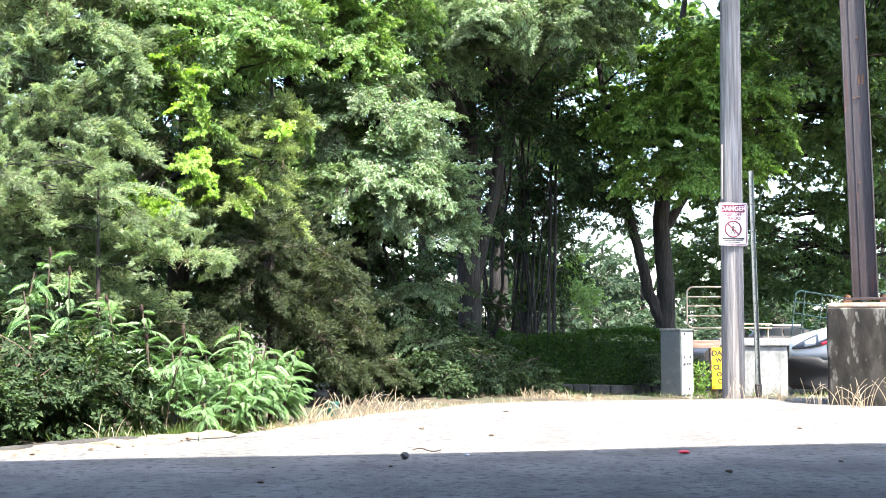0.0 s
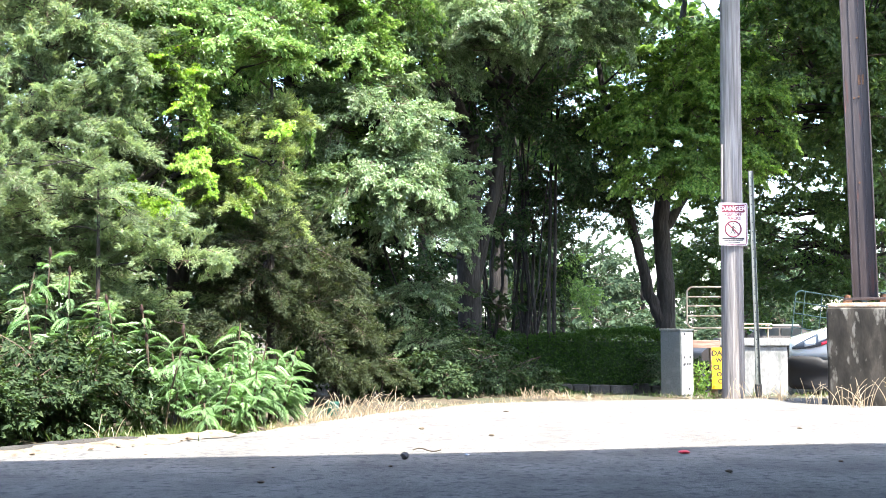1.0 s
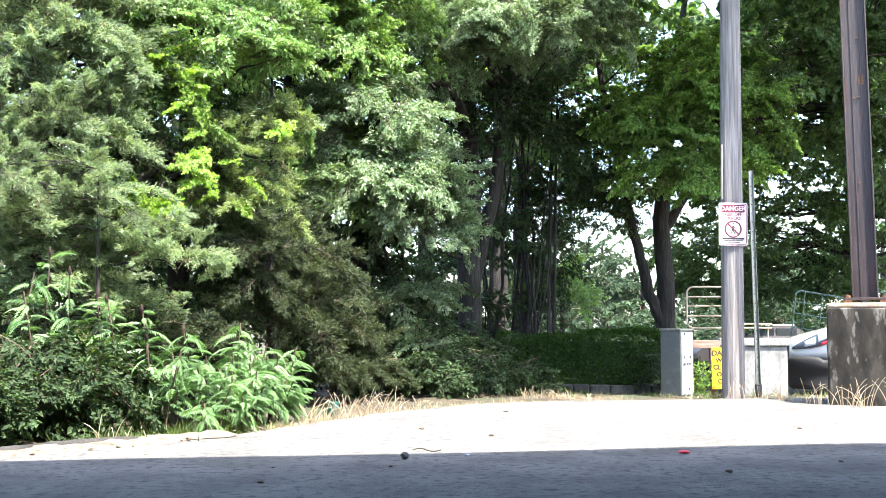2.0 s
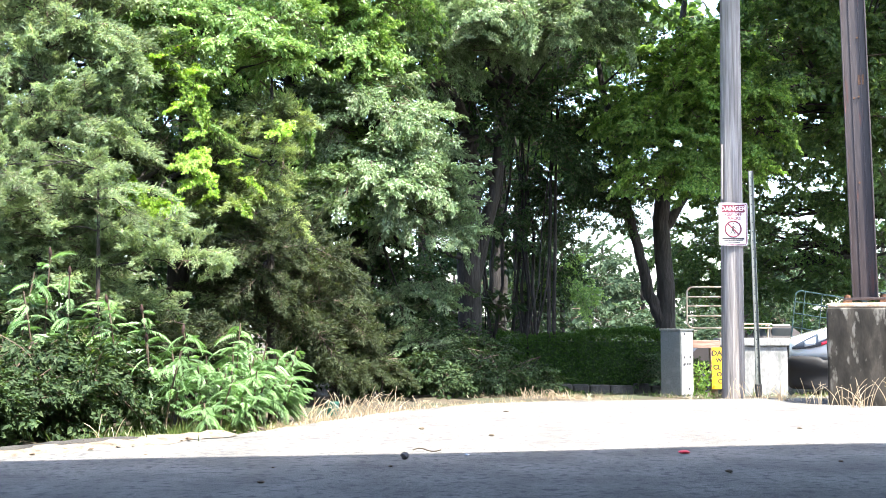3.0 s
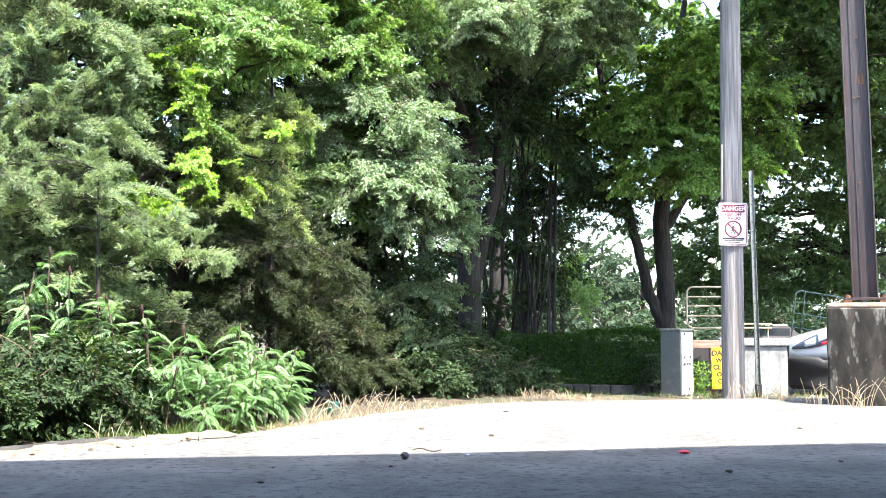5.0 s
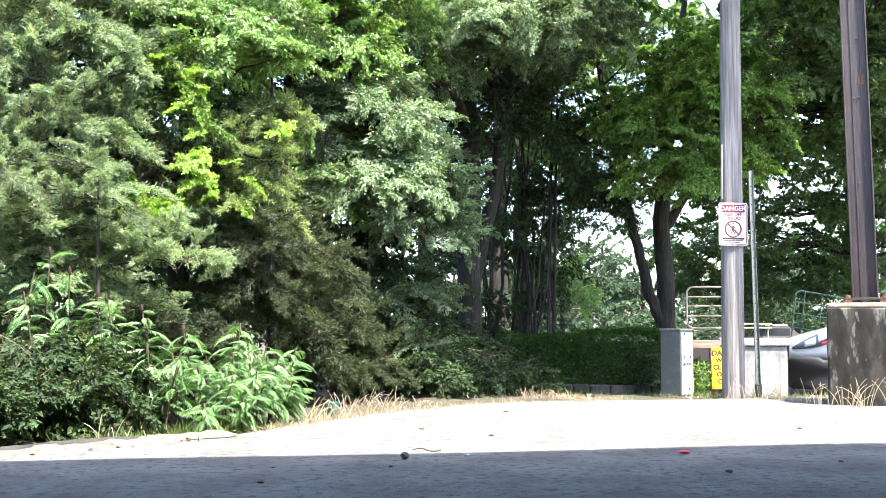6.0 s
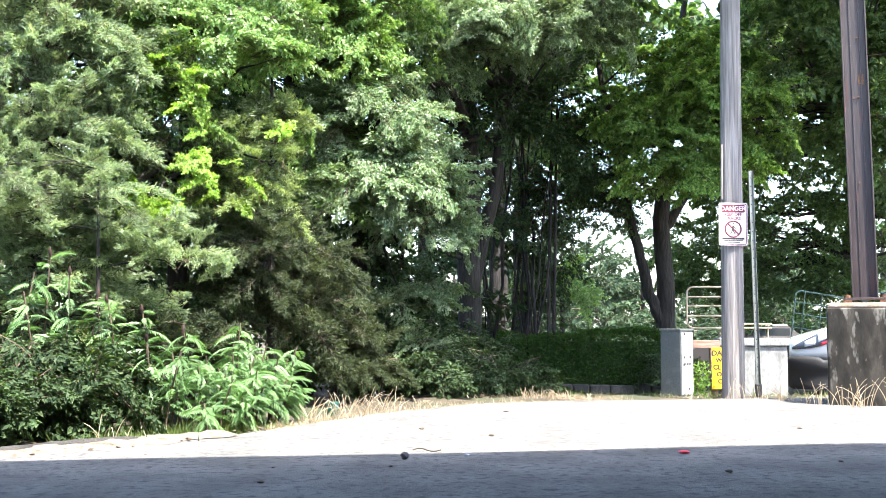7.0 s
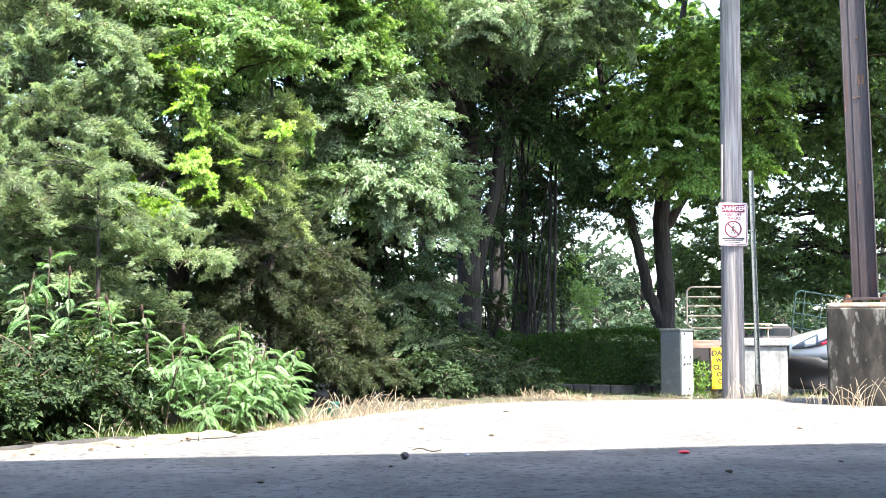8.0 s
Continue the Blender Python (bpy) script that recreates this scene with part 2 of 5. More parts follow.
def lobed(P, D, N, L, W, slot=0, fold=0.12, droop=0.2):
    """Broad leaves with three points, folded along the middle."""
    P, D, N = np.asarray(P, float), unit(np.asarray(D, float)), np.asarray(N, float)
    S = unit(np.cross(D, N))
    N = np.cross(S, D)
    n = len(P)
    L, W = np.broadcast_to(L, n)[:, None], np.broadcast_to(W, n)[:, None]
    a, b = P + D * L * 0.52 + N * W * fold, P + D * L * 0.55
    V = np.stack([P, a + S * W * 0.5, b + S * W * 0.16, P + D * L - N * L * droop, b - S * W * 0.16, a - S * W * 0.5], 1).reshape(-1, 3)
    i = np.arange(n)[:, None] * 6
    F = np.concatenate([i + [0, 1, 2], i + [0, 2, 3], i + [0, 3, 4], i + [0, 4, 5]], 0)
    return V, F, slot


def slivers(P, D, N, L, W, slot=0):
    """Needle-like scale sprays: one thin triangle each."""
    P, D = np.asarray(P, float), unit(np.asarray(D, float))
    S = unit(np.cross(D, np.asarray(N, float)))
    n = len(P)
    L, W = np.broadcast_to(L, n)[:, None], np.broadcast_to(W, n)[:, None]
    V = np.stack([P + S * W * 0.5, P - S * W * 0.5, P + D * L], 1).reshape(-1, 3)
    return V, np.arange(n * 3).reshape(-1, 3), slot


def tube(pts, radii, sides=8, slot=0, cap=True):
    """A tapered tube along points; returns chunks."""
    pts = np.asarray(pts, float)
    radii = np.broadcast_to(np.asarray(radii, float), len(pts))
    T = unit(np.gradient(pts, axis=0))
    ref = np.array([0.0, 1.0, 0.0]) if abs(T[0][1]) < 0.9 else np.array([1.0, 0.0, 0.0])
    A = unit(np.cross(T, ref))
    B = np.cross(T, A)
    ang = np.arange(sides) / sides * 2 * np.pi
    ring = np.cos(ang)[None, :, None] * A[:, None] + np.sin(ang)[None, :, None] * B[:, None]
    V = (pts[:, None] + ring * radii[:, None, None]).reshape(-1, 3)
    F = []
    for r in range(len(pts) - 1):
        for s in range(sides):
            q = (s + 1) % sides
            F.append((r * sides + s, r * sides + q, (r + 1) * sides + q, (r + 1) * sides + s))
    out = [(V, F, slot)]
    if cap:
        for r, p in ((0, pts[0]), (len(pts) - 1, pts[-1])):
            v = np.vstack([V[r * sides:(r + 1) * sides], p])
            out.append((v, [(s, (s + 1) % sides, sides) for s in range(sides)], slot))
    return out


def part(name, mesh, parent=None, label="", m=None):
    ob = new(name, mesh)
    if parent:
        ob.parent = parent
    if m is not None:
        ob.matrix_basis = m
    return tagged(ob, label)


def bm_mesh(name, bm, mats, smooth=False):
    me = bpy.data.meshes.new(name)
    bm.normal_update()
    bm.to_mesh(me)
    bm.free()
    for m in mats if isinstance(mats, (list, tuple)) else [mats]:
        me.materials.append(m)
    for p in me.polygons:
        p.use_smooth = smooth
    return me


def box_bm(x0, x1, y0, y1, z0, z1, bevel=0.0, seg=2):
    bm = bmesh.new()
    bmesh.ops.create_cube(bm, size=1)
    bmesh.ops.scale(bm, vec=(x1 - x0, y1 - y0, z1 - z0), verts=bm.verts)
    bmesh.ops.translate(bm, vec=((x0 + x1) / 2, (y0 + y1) / 2, (z0 + z1) / 2), verts=bm.verts)
    if bevel:
        bmesh.ops.bevel(bm, geom=bm.edges[:], offset=bevel, segments=seg, affect="EDGES", profile=0.6)
    return bm


def box_mesh(name, x0, x1, y0, y1, z0, z1, mat, bevel=0.0, seg=2):
    return bm_mesh(name, box_bm(x0, x1, y0, y1, z0, z1, bevel, seg), mat)


def thing(name, label, category, m, group="", kind=""):
    ob = new(name)
    ob.empty_display_size = 0.1
    ob.matrix_basis = m
    return tagged(ob, label, category, group, kind)


# ---- ground, lot, canopy ----
def ground_height(x, y):
    """Flat lot; the land falls off behind its far edge and to the woods."""
    e = np.clip((y - 11.8) / 2.2, 0, 1)
    z = -0.22 * e * e * (3 - 2 * e)
    f = np.clip((y - 22) / 40, 0, 1)
    z = z - 3.6 * f * f * (3 - 2 * f)
    return z


def verge_x(y):
    """The line of the kerb on the side of the bushes."""
    return np.interp(y, [-10, 4.6, 6.17, 7.3, 8.5, 9.5, 10.4, 10.9, 11.6], [-7.5, -3.45, -2.55, -1.53, -1.0, -0.42, 0.36, 1.24, 6.5])


def make_ground():
    xs = np.concatenate([[-900, -300, -90, -40, -22], np.arange(-14, 14.01, 0.5), [22, 40, 90, 300, 900]])
    ys = np.concatenate([[-900, -300, -60, -20], np.arange(-10, 26.01, 0.5), np.arange(28, 70, 4), [100, 300, 1500]])
    X, Y = np.meshgrid(xs, ys)
    rng = np.random.default_rng(3)
    Z = ground_height(X, Y) - 0.03
    Z += np.where((Y > 12.5) | (X < verge_x(Y) - 0.4), rng.uniform(-0.03, 0.04, X.shape), 0)
    V = np.stack([X, Y, Z], -1).reshape(-1, 3)
    nx, ny = len(xs), len(ys)
    F = [(j * nx + i, j * nx + i + 1, (j + 1) * nx + i + 1, (j + 1) * nx + i) for j in range(ny - 1) for i in range(nx - 1)]
    tagged(new("ground", joined("ground", [(V, F, 0)], [SOIL], True)), "dry brown soil with patchy low weeds", "ground", kind="structure")


def make_pavement():
    ys = np.concatenate([np.linspace(-9, 4.5, 10), np.arange(4.75, 11.3, 0.12)])
    rng = np.random.default_rng(5)
    V, F = [], []
    nx = 40
    for y in ys:
        x0 = float(verge_x(y)) + rng.uniform(-0.03, 0.03)
        for i in range(nx):
            s = i / (nx - 1)
            x = x0 + (14 - x0) * s
            z = 0.004 * math.sin(x * 1.3 + y * 0.7) + 0.003 * math.sin(y * 2.1 - x * 0.4)
            V.append((x, y + (0.10 * math.sin(x * 2.3) + 0.06 * math.sin(x * 5.1)) * (y > 11), z))
    for j in range(len(ys) - 1):
        for i in range(nx - 1):
            F.append((j * nx + i, j * nx + i + 1, (j + 1) * nx + i + 1, (j + 1) * nx + i))
    tagged(new("pavement", joined("pavement", [(V, F, 0)], [ASPHALT], True)), "worn grey asphalt of a parking lot", "pavement", kind="structure")


def make_kerb():
    """A low asphalt berm and the strip of sand washed up against it."""
    rng = np.random.default_rng(8)
    V, F, V2 = [], [], []
    ys = np.arange(4.2, 7.5, 0.06)
    for j, y in enumerate(ys):
        x = float(verge_x(y)) - 0.12 + rng.uniform(-0.012, 0.012)
        h = 0.045 + 0.010 * math.sin(y * 5) + rng.uniform(-0.006, 0.006)
        h *= min(1.0, (7.55 - y) / 0.5)
        for dx, z in ((0.09, -0.02), (0.07, h * 0.7), (0.04, h), (-0.03, h), (-0.07, h * 0.6), (-0.10, -0.03)):
            V.append((x + dx, y, z))
        w = 0.15 + 0.05 * math.sin(y * 3.1) + 0.04 * math.sin(y * 13) + rng.uniform(0, 0.05)
        for k in range(6):
            s = k / 5
            V2.append((x + 0.05 + w * s, y, 0.035 * (1 - s) ** 1.5 + 0.006 + rng.uniform(-0.006, 0.008)*(1-s)))
    for j in range(len(ys) - 1):
        for i in range(5):
            F.append((j * 6 + i, j * 6 + i + 1, (j + 1) * 6 + i + 1, (j + 1) * 6 + i))
    tagged(new("kerb", joined("kerb", [(V, F, 0)], [KERB_TAR], True)), "low dark asphalt kerb along the bushes", "kerb", kind="structure")
    tagged(new("sand_drift", joined("sand_drift", [(V2, F, 0)], [SAND], True)), "pale sand and litter drifted against the kerb", "sand", kind="stuff")


def make_canopy():
    """A guessed shelter behind the viewer, unseen, set to shade the near asphalt."""
    k = 2.98 / math.tan(SUN_EL)
    turn = pose(0.2 + k * SUN_X, 6.47 + k * SUN_Y, 0, 0, 0, 10.2)
    roof = tagged(new("canopy_roof", box_mesh("canopy_roof", -14, 14, -9, 0, 2.80, 2.98, ROOF_DARK, 0.02)), "unseen dark boarded roof placed to shade the near asphalt", "roof", kind="structure")
    roof.matrix_basis = turn
    wall = tagged(new("wall_south", box_mesh("wall_south", -14, 14, -9.2, -8.95, -0.1, 2.798, WALL_PAINT)), "plain painted building wall", "wall", kind="structure")
    wall.matrix_basis = turn


# ---- poles, block, signs ----
def make_utility_pole():
    t = thing("utility_pole", "weathered grey wooden utility pole with a danger sign", "pole", pose(3.09, 11.5, -0.02, 0, 0.55, 0))
    rng = np.random.default_rng(2)
    zs = np.linspace(0, 8.2, 34)
    ch = []
    sides = 28
    V, F = [], []
    groove = rng.uniform(-1, 1, sides)
    for j, z in enumerate(zs):
        r0 = 0.120 - 0.0035 * z
        for s in range(sides):
            a = s / sides * 2 * math.pi
            r = r0 + 0.0022 * groove[s] + 0.0015 * noise.noise((s * 0.9, z * 1.4, 3))
            V.append((r * math.cos(a), r * math.sin(a), z))
    for j in range(len(zs) - 1):
        for s in range(sides):
            q = (s + 1) % sides
            F.append((j * sides + s, j * sides + q, (j + 1) * sides + q, (j + 1) * sides + s))
    n = len(V)
    V.append((0, 0, zs[-1] + 0.02))
    F2 = [(n - sides + s, n - sides + (s + 1) % sides, n) for s in range(sides)]
    me = joined("pole_shaft", [(V, F, 0)], [POLE_WOOD], True)
    part("shaft", me, t)
    part("top_cap", joined("top_cap", [(V, F2, 0)], [POLE_WOOD]), t)
    # ground-wire moulding on the side
    part("wire_moulding", box_mesh("wire_moulding", -0.128, -0.108, -0.075, -0.045, 2.12, 2.72, POLE_WOOD, 0.004), t, "short wooden strip nailed to the pole")
    return t


def text_mesh(s, size, mat, depth=0.0015, bold=0.0):
    cu = bpy.data.curves.new("lettering", "FONT")
    cu.body, cu.size, cu.align_x, cu.align_y, cu.extrude = s, size, "CENTER", "CENTER", depth
    cu.offset = bold
    ob = bpy.data.objects.new("lettering_source", cu)
    scene.collection.objects.link(ob)
    me = bpy.data.meshes.new_from_object(ob.evaluated_get(bpy.context.evaluated_depsgraph_get()))
    bpy.data.objects.remove(ob)
    me.materials.clear()
    me.materials.append(mat)
    return me


def plate_mesh(name, w, h, r, th, mat, inner=0.0):
    """A rounded plate standing in x and z, facing -y."""
    def loop(w, h, r):
        pts = []
        for cx, cz, a0 in ((w / 2 - r, h / 2 - r, 0), (-w / 2 + r, h / 2 - r, 90), (-w / 2 + r, -h / 2 + r, 180), (w / 2 - r, -h / 2 + r, 270)):
            for k in range(6):
                a = radians(a0 + k * 18)
                pts.append((cx + r * math.cos(a), cz + r * math.sin(a)))
        return pts
    o = loop(w, h, r)
    n = len(o)
    if inner:
        i = loop(w - 2 * inner, h - 2 * inner, max(r - inner, 0.003))
        V = [(x, -th, z) for x, z in o] + [(x, -th, z) for x, z in i] + [(x, 0, z) for x, z in o] + [(x, 0, z) for x, z in i]
        F = []
        for a in range(n):
            b = (a + 1) % n
            F += [(a, n + a, n + b, b), (2 * n + a, a, b, 2 * n + b), (n + a, 3 * n + a, 3 * n + b, n + b)]
        return joined(name, [(V, F, 0)], [mat])
    V = [(x, -th, z) for x, z in o] + [(x, 0, z) for x, z in o] + [(0, -th, 0), (0, 0, 0)]
    T = [(a, 2 * n, (a + 1) % n) for a in range(n)] + [(n + a, n + (a + 1) % n, 2 * n + 1) for a in range(n)]
    Q = [(a, (a + 1) % n, n + (a + 1) % n, n + a) for a in range(n)]
    return joined(name, [(V, T, 0), (V, Q, 0)], [mat])


def make_danger_sign():
    t = thing("danger_sign", "white and maroon danger keep off tracks sign on the pole", "sign", pose(3.085, 11.365, 1.83, 0, 0.6, 0))
    up = pose(0, 0, 0, 90)
    part("plate", plate_mesh("sign_plate", 0.305, 0.455, 0.022, 0.003, SIGN_WHITE), t)
    part("border", plate_mesh("sign_border", 0.287, 0.437, 0.018, 0.0008, SIGN_RED, 0.007), t, "maroon border", pose(0, -0.0032, 0))
    part("header", plate_mesh("sign_header", 0.250, 0.082, 0.012, 0.0008, SIGN_RED), t, "maroon header panel", pose(0, -0.0032, 0.165))
    part("lettering", text_mesh("DANGER", 0.066, SIGN_WHITE, 0.0006, 0.0012), t, "white letters", pose(0, -0.0048, 0.165) @ up)
    part("lettering", text_mesh("KEEP OFF", 0.043, SIGN_RED, 0.0006, 0.0012), t, "maroon letters", pose(0, -0.0040, 0.103) @ up)
    part("lettering", text_mesh("TRACKS", 0.043, SIGN_RED, 0.0006, 0.0012), t, "maroon letters", pose(0, -0.0040, 0.060) @ up)
    # ring, stroke and a plain walking mark
    ang = np.linspace(0, 2 * np.pi, 41)
    ring = np.stack([0.084 * np.cos(ang), 0 * ang, 0.084 * np.sin(ang)], 1)
    part("prohibition_ring", joined("prohibition_ring", tube(ring, 0.0075, 4, cap=False), [SIGN_RED]), t, "maroon ring", pose(0, -0.004, -0.052))
    part("prohibition_stroke", box_mesh("prohibition_stroke", -0.080, 0.080, -0.001, 0.0005, -0.007, 0.007, SIGN_RED), t, "maroon stroke",
         pose(0, -0.0062, -0.052, 0, 45, 0))
    mark = []
    for p, q, w in (((0, 0.03), (-0.004, -0.008), 0.011), ((-0.004, -0.008), (0.020, -0.050), 0.006), ((-0.004, -0.008), (-0.026, -0.048), 0.006),
                    ((0, 0.026), (0.030, 0.0), 0.005), ((0, 0.026), (-0.028, 0.004), 0.005), ((0.002, 0.045), (0.002, 0.056), 0.009)):
        mark += tube([(p[0] * 1.15, 0, p[1] * 1.15), (q[0] * 1.15, 0, q[1] * 1.15)], w * 0.75, 6)
    part("pictogram", joined("pictogram", mark, [INK]), t, "black pictogram", pose(0, -0.003, -0.052))
    for k, (w, h) in enumerate(((0.235, 0.009), (0.20, 0.004), (0.14, 0.004))):
        part("text_bar", box_mesh("text_bar", -w / 2, w / 2, -0.0008, 0, -h, h, INK), t, "", pose(0, -0.0032, -0.156 - k * 0.019))
    for z in (0.205, -0.205):
        part("bolt", joined("bolt", tube([(0, -0.008, 0), (0, 0.0, 0)], 0.006, 8), [GALV]), t, "", pose(0, -0.001, z * 0.98))


def make_steel_post():
    t = thing("lamp_post", "rusty brown painted steel post on a concrete block", "post", pose(4.13, 10.5, 0.97, 0, -1.0, 0) @ pose(0, 0, 0, 0, 0, -20))
    # wide flange column seen on its web
    for x in (-0.118, 0.104):
        part("flange", box_mesh("flange", x, x + 0.014, -0.105, 0.105, 0.055, 8.0, RUSTY, 0.004), t)
    part("web", box_mesh("web", -0.1035, 0.1035, -0.060, -0.046, 0.055, 8.0, RUSTY, 0.002), t)
    part("rib", box_mesh("rib", -0.042, -0.030, -0.068, -0.0605, 0.055, 8.0, RUSTY, 0.002), t, "thin welded strip")
    part("rib", box_mesh("rib", 0.046, 0.056, -0.068, -0.0605, 0.055, 8.0, RUSTY, 0.002), t, "thin welded strip")
    for x, z in ((-0.02, 2.02), (0.022, 2.03), (-0.005, 1.18), (0.03, 2.62)):
        part("bolt_head", joined("bolt_head", tube([(x, -0.075, z), (x, -0.0605, z)], 0.011, 6), [RUST]), t, "rusted bolt head")
    part("patch", box_mesh("patch", 0.02, 0.075, -0.0635, -0.0605, 2.15, 2.25, RUST, 0.001), t, "red rust patch")
    part("base_plate", box_mesh("base_plate", -0.20, 0.20, -0.20, 0.20, 0.030, 0.054, RUSTY, 0.004), t, "flat rusty base plate")
    for x in (-0.165, 0.165):
        for y in (-0.165, 0.165):
            part("anchor_bolt", joined("anchor_bolt", tube([(x, y, -0.02), (x, y, 0.085)], 0.014, 8), [RUST]), t, "rusted anchor bolt")
            part("nut", joined("nut", tube([(x, y, 0.056), (x, y, 0.078)], 0.028, 6), [RUST]), t)
            part("levelling_block", box_mesh("levelling_block", x - 0.04, x + 0.04, y - 0.04, y + 0.04, 0.002, 0.029, RUST, 0.004), t)
    return t


def make_concrete_block():
    t = thing("concrete_block", "stained dark concrete post footing with a rusty rim", "footing", pose(4.13, 10.5, 0, 0, 0, -20))
    bm = box_bm(-0.36, 0.36, -0.36, 0.36, -0.1, 0.925, 0.03, 3)
    bmesh.ops.subdivide_edges(bm, edges=bm.edges[:], cuts=5, use_grid_fill=True)
    for v in bm.verts:
        d = noise.noise(v.co * 4) * 0.010 + noise.noise(v.co * 17) * 0.004
        v.co += Vector((v.co.x, v.co.y, 0)).normalized() * d
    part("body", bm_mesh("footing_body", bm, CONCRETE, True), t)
    bm = box_bm(-0.345, 0.345, -0.345, 0.345, 0.924, 0.97, 0.016, 2)
    bmesh.ops.subdivide_edges(bm, edges=bm.edges[:], cuts=4, use_grid_fill=True)
    for v in bm.verts:
        v.co += Vector((v.co.x, v.co.y, 0)).normalized() * noise.noise(v.co * 12) * 0.008
    part("rim", bm_mesh("footing_rim", bm, CONCRETE_RIM, True), t, "rust-stained pale rim")


def make_channel_post():
    t = thing("channel_post", "thin grey-green steel channel sign post", "post", pose(3.475, 11.9, -0.02, 0, -0.95, 0))
    part("web", box_mesh("channel_web", -0.022, 0.022, -0.003, 0.003, 0, 2.50, GALV, 0.001), t)
    for x in (-0.026, 0.022):
        part("flange", box_mesh("channel_flange", x, x + 0.004, -0.022, 0.003, 0, 2.50, GALV), t)
    me = joined("hole_rim", tube([(0, -0.0042, 0), (0, -0.0030, 0)], 0.006, 8), [BLACK])
    for k in range(24):
        part("hole", me, t, "", pose(0, 0, 0.12 + k * 0.1))
    part("ground_stub", box_mesh("ground_stub", -0.032, 0.032, -0.03, 0.02, 0, 0.13, BLACK, 0.004), t, "dark ground stub")


# ---- cabinet, wall, gates ----
def make_cabinet():
    t = thing("electrical_cabinet", "grey metal electrical cabinet with a pitted side coloured paler as sunlit", "cabinet", pose(2.86, 13.2, -0.15, 0, 0, 0))
    r = pose(0, 0, 0, 0, 0, -45)
    w, d, h = 0.28, 0.27, 0.86
    part("body", box_mesh("cabinet_body", -w / 2, w / 2, -d / 2, d / 2, 0.05, h - 0.02, BOX_PAINT, 0.008), t, "", r)
    part("lid", box_mesh("cabinet_lid", -w / 2 - 0.012, w / 2 + 0.012, -d / 2 - 0.012, d / 2 + 0.012, h - 0.019, h + 0.006, BOX_PAINT, 0.006), t, "", r)
    part("plinth", box_mesh("cabinet_plinth", -w / 2 - 0.03, w / 2 + 0.03, -d / 2 - 0.03, d / 2 + 0.03, -0.1, 0.049, LOW_STONE, 0.01), t, "concrete plinth", r)
    door = part("door", box_mesh("cabinet_door", w / 2 + 0.002, w / 2 + 0.014, -d / 2 + 0.008, d / 2 - 0.008, 0.07, h - 0.04, BOX_DOOR, 0.003), t, "pitted door, coloured paler as the sunlit side", r)
    for y, z in ((-0.06, 0.80), (-0.07, 0.52), (0.06, 0.52), (-0.06, 0.44), (0.0, 0.44), (0.05, 0.44), (0.03, 0.14), (-0.08, 0.43)):
        part("bolt_hole", joined("bolt_hole", tube([(w / 2 + 0.0145, y, z), (w / 2 + 0.018, y, z)], 0.014, 8), [BLACK]), door)
    return t


def make_wall_and_beam():
    t = thing("concrete_wall", "pale grey concrete wall with a thick cap", "wall", pose(4.0, 13.9, -0.25))
    part("body", box_mesh("wall_body", -0.43, 0.40, -0.14, 0.14, -0.1, 0.745, PALE_CONCRETE, 0.012), t)
    part("cap", box_mesh("wall_cap", -0.47, 0.42, -0.17, 0.17, 0.746, 0.845, PALE_CONCRETE, 0.014), t)
    b = thing("timber_beam", "reddish wooden beam resting on posts", "beam", pose(3.32, 13.75, 0.47))
    part("beam", box_mesh("beam", -0.24, 0.20, -0.06, 0.06, 0, 0.095, BEAM_WOOD, 0.006), b)
    part("end_plate", box_mesh("beam_end", -0.255, -0.241, -0.062, 0.062, -0.002, 0.097, BLACK, 0.002), b, "dark end plate")
    part("post", box_mesh("beam_post", 0.08, 0.17, -0.05, 0.05, -0.80, -0.001, BEAM_WOOD, 0.005), b)
    y = thing("clearance_sign", "yellow danger clearance sign with black letters", "sign", pose(3.535, 13.58, 0.22))
    part("plate", plate_mesh("clearance_plate", 0.30, 0.52, 0.012, 0.003, SIGN_YELLOW), y)
    up = pose(0, 0, 0, 90)
    for k, (s, x, size) in enumerate((("DA", -0.088, 0.085), ("W", -0.062, 0.07), ("CL", -0.085, 0.075), ("O", -0.06, 0.07), ("C", -0.05, 0.07))):
        part("lettering", text_mesh(s, size * 1.08, INK, 0.0006, 0.003), y, "black letters", pose(x, -0.0038, 0.185 - k * 0.088) @ up)
        part("text_bar", box_mesh("yellow_bar", 0.035, 0.125, -0.0008, 0, -0.02, 0.02, INK), y, "", pose(0, -0.0032, 0.185 - k * 0.088))
    part("stake", box_mesh("sign_stake", -0.02, 0.02, 0.002, 0.03, -0.45, 0.2, GALV, 0.003), y)


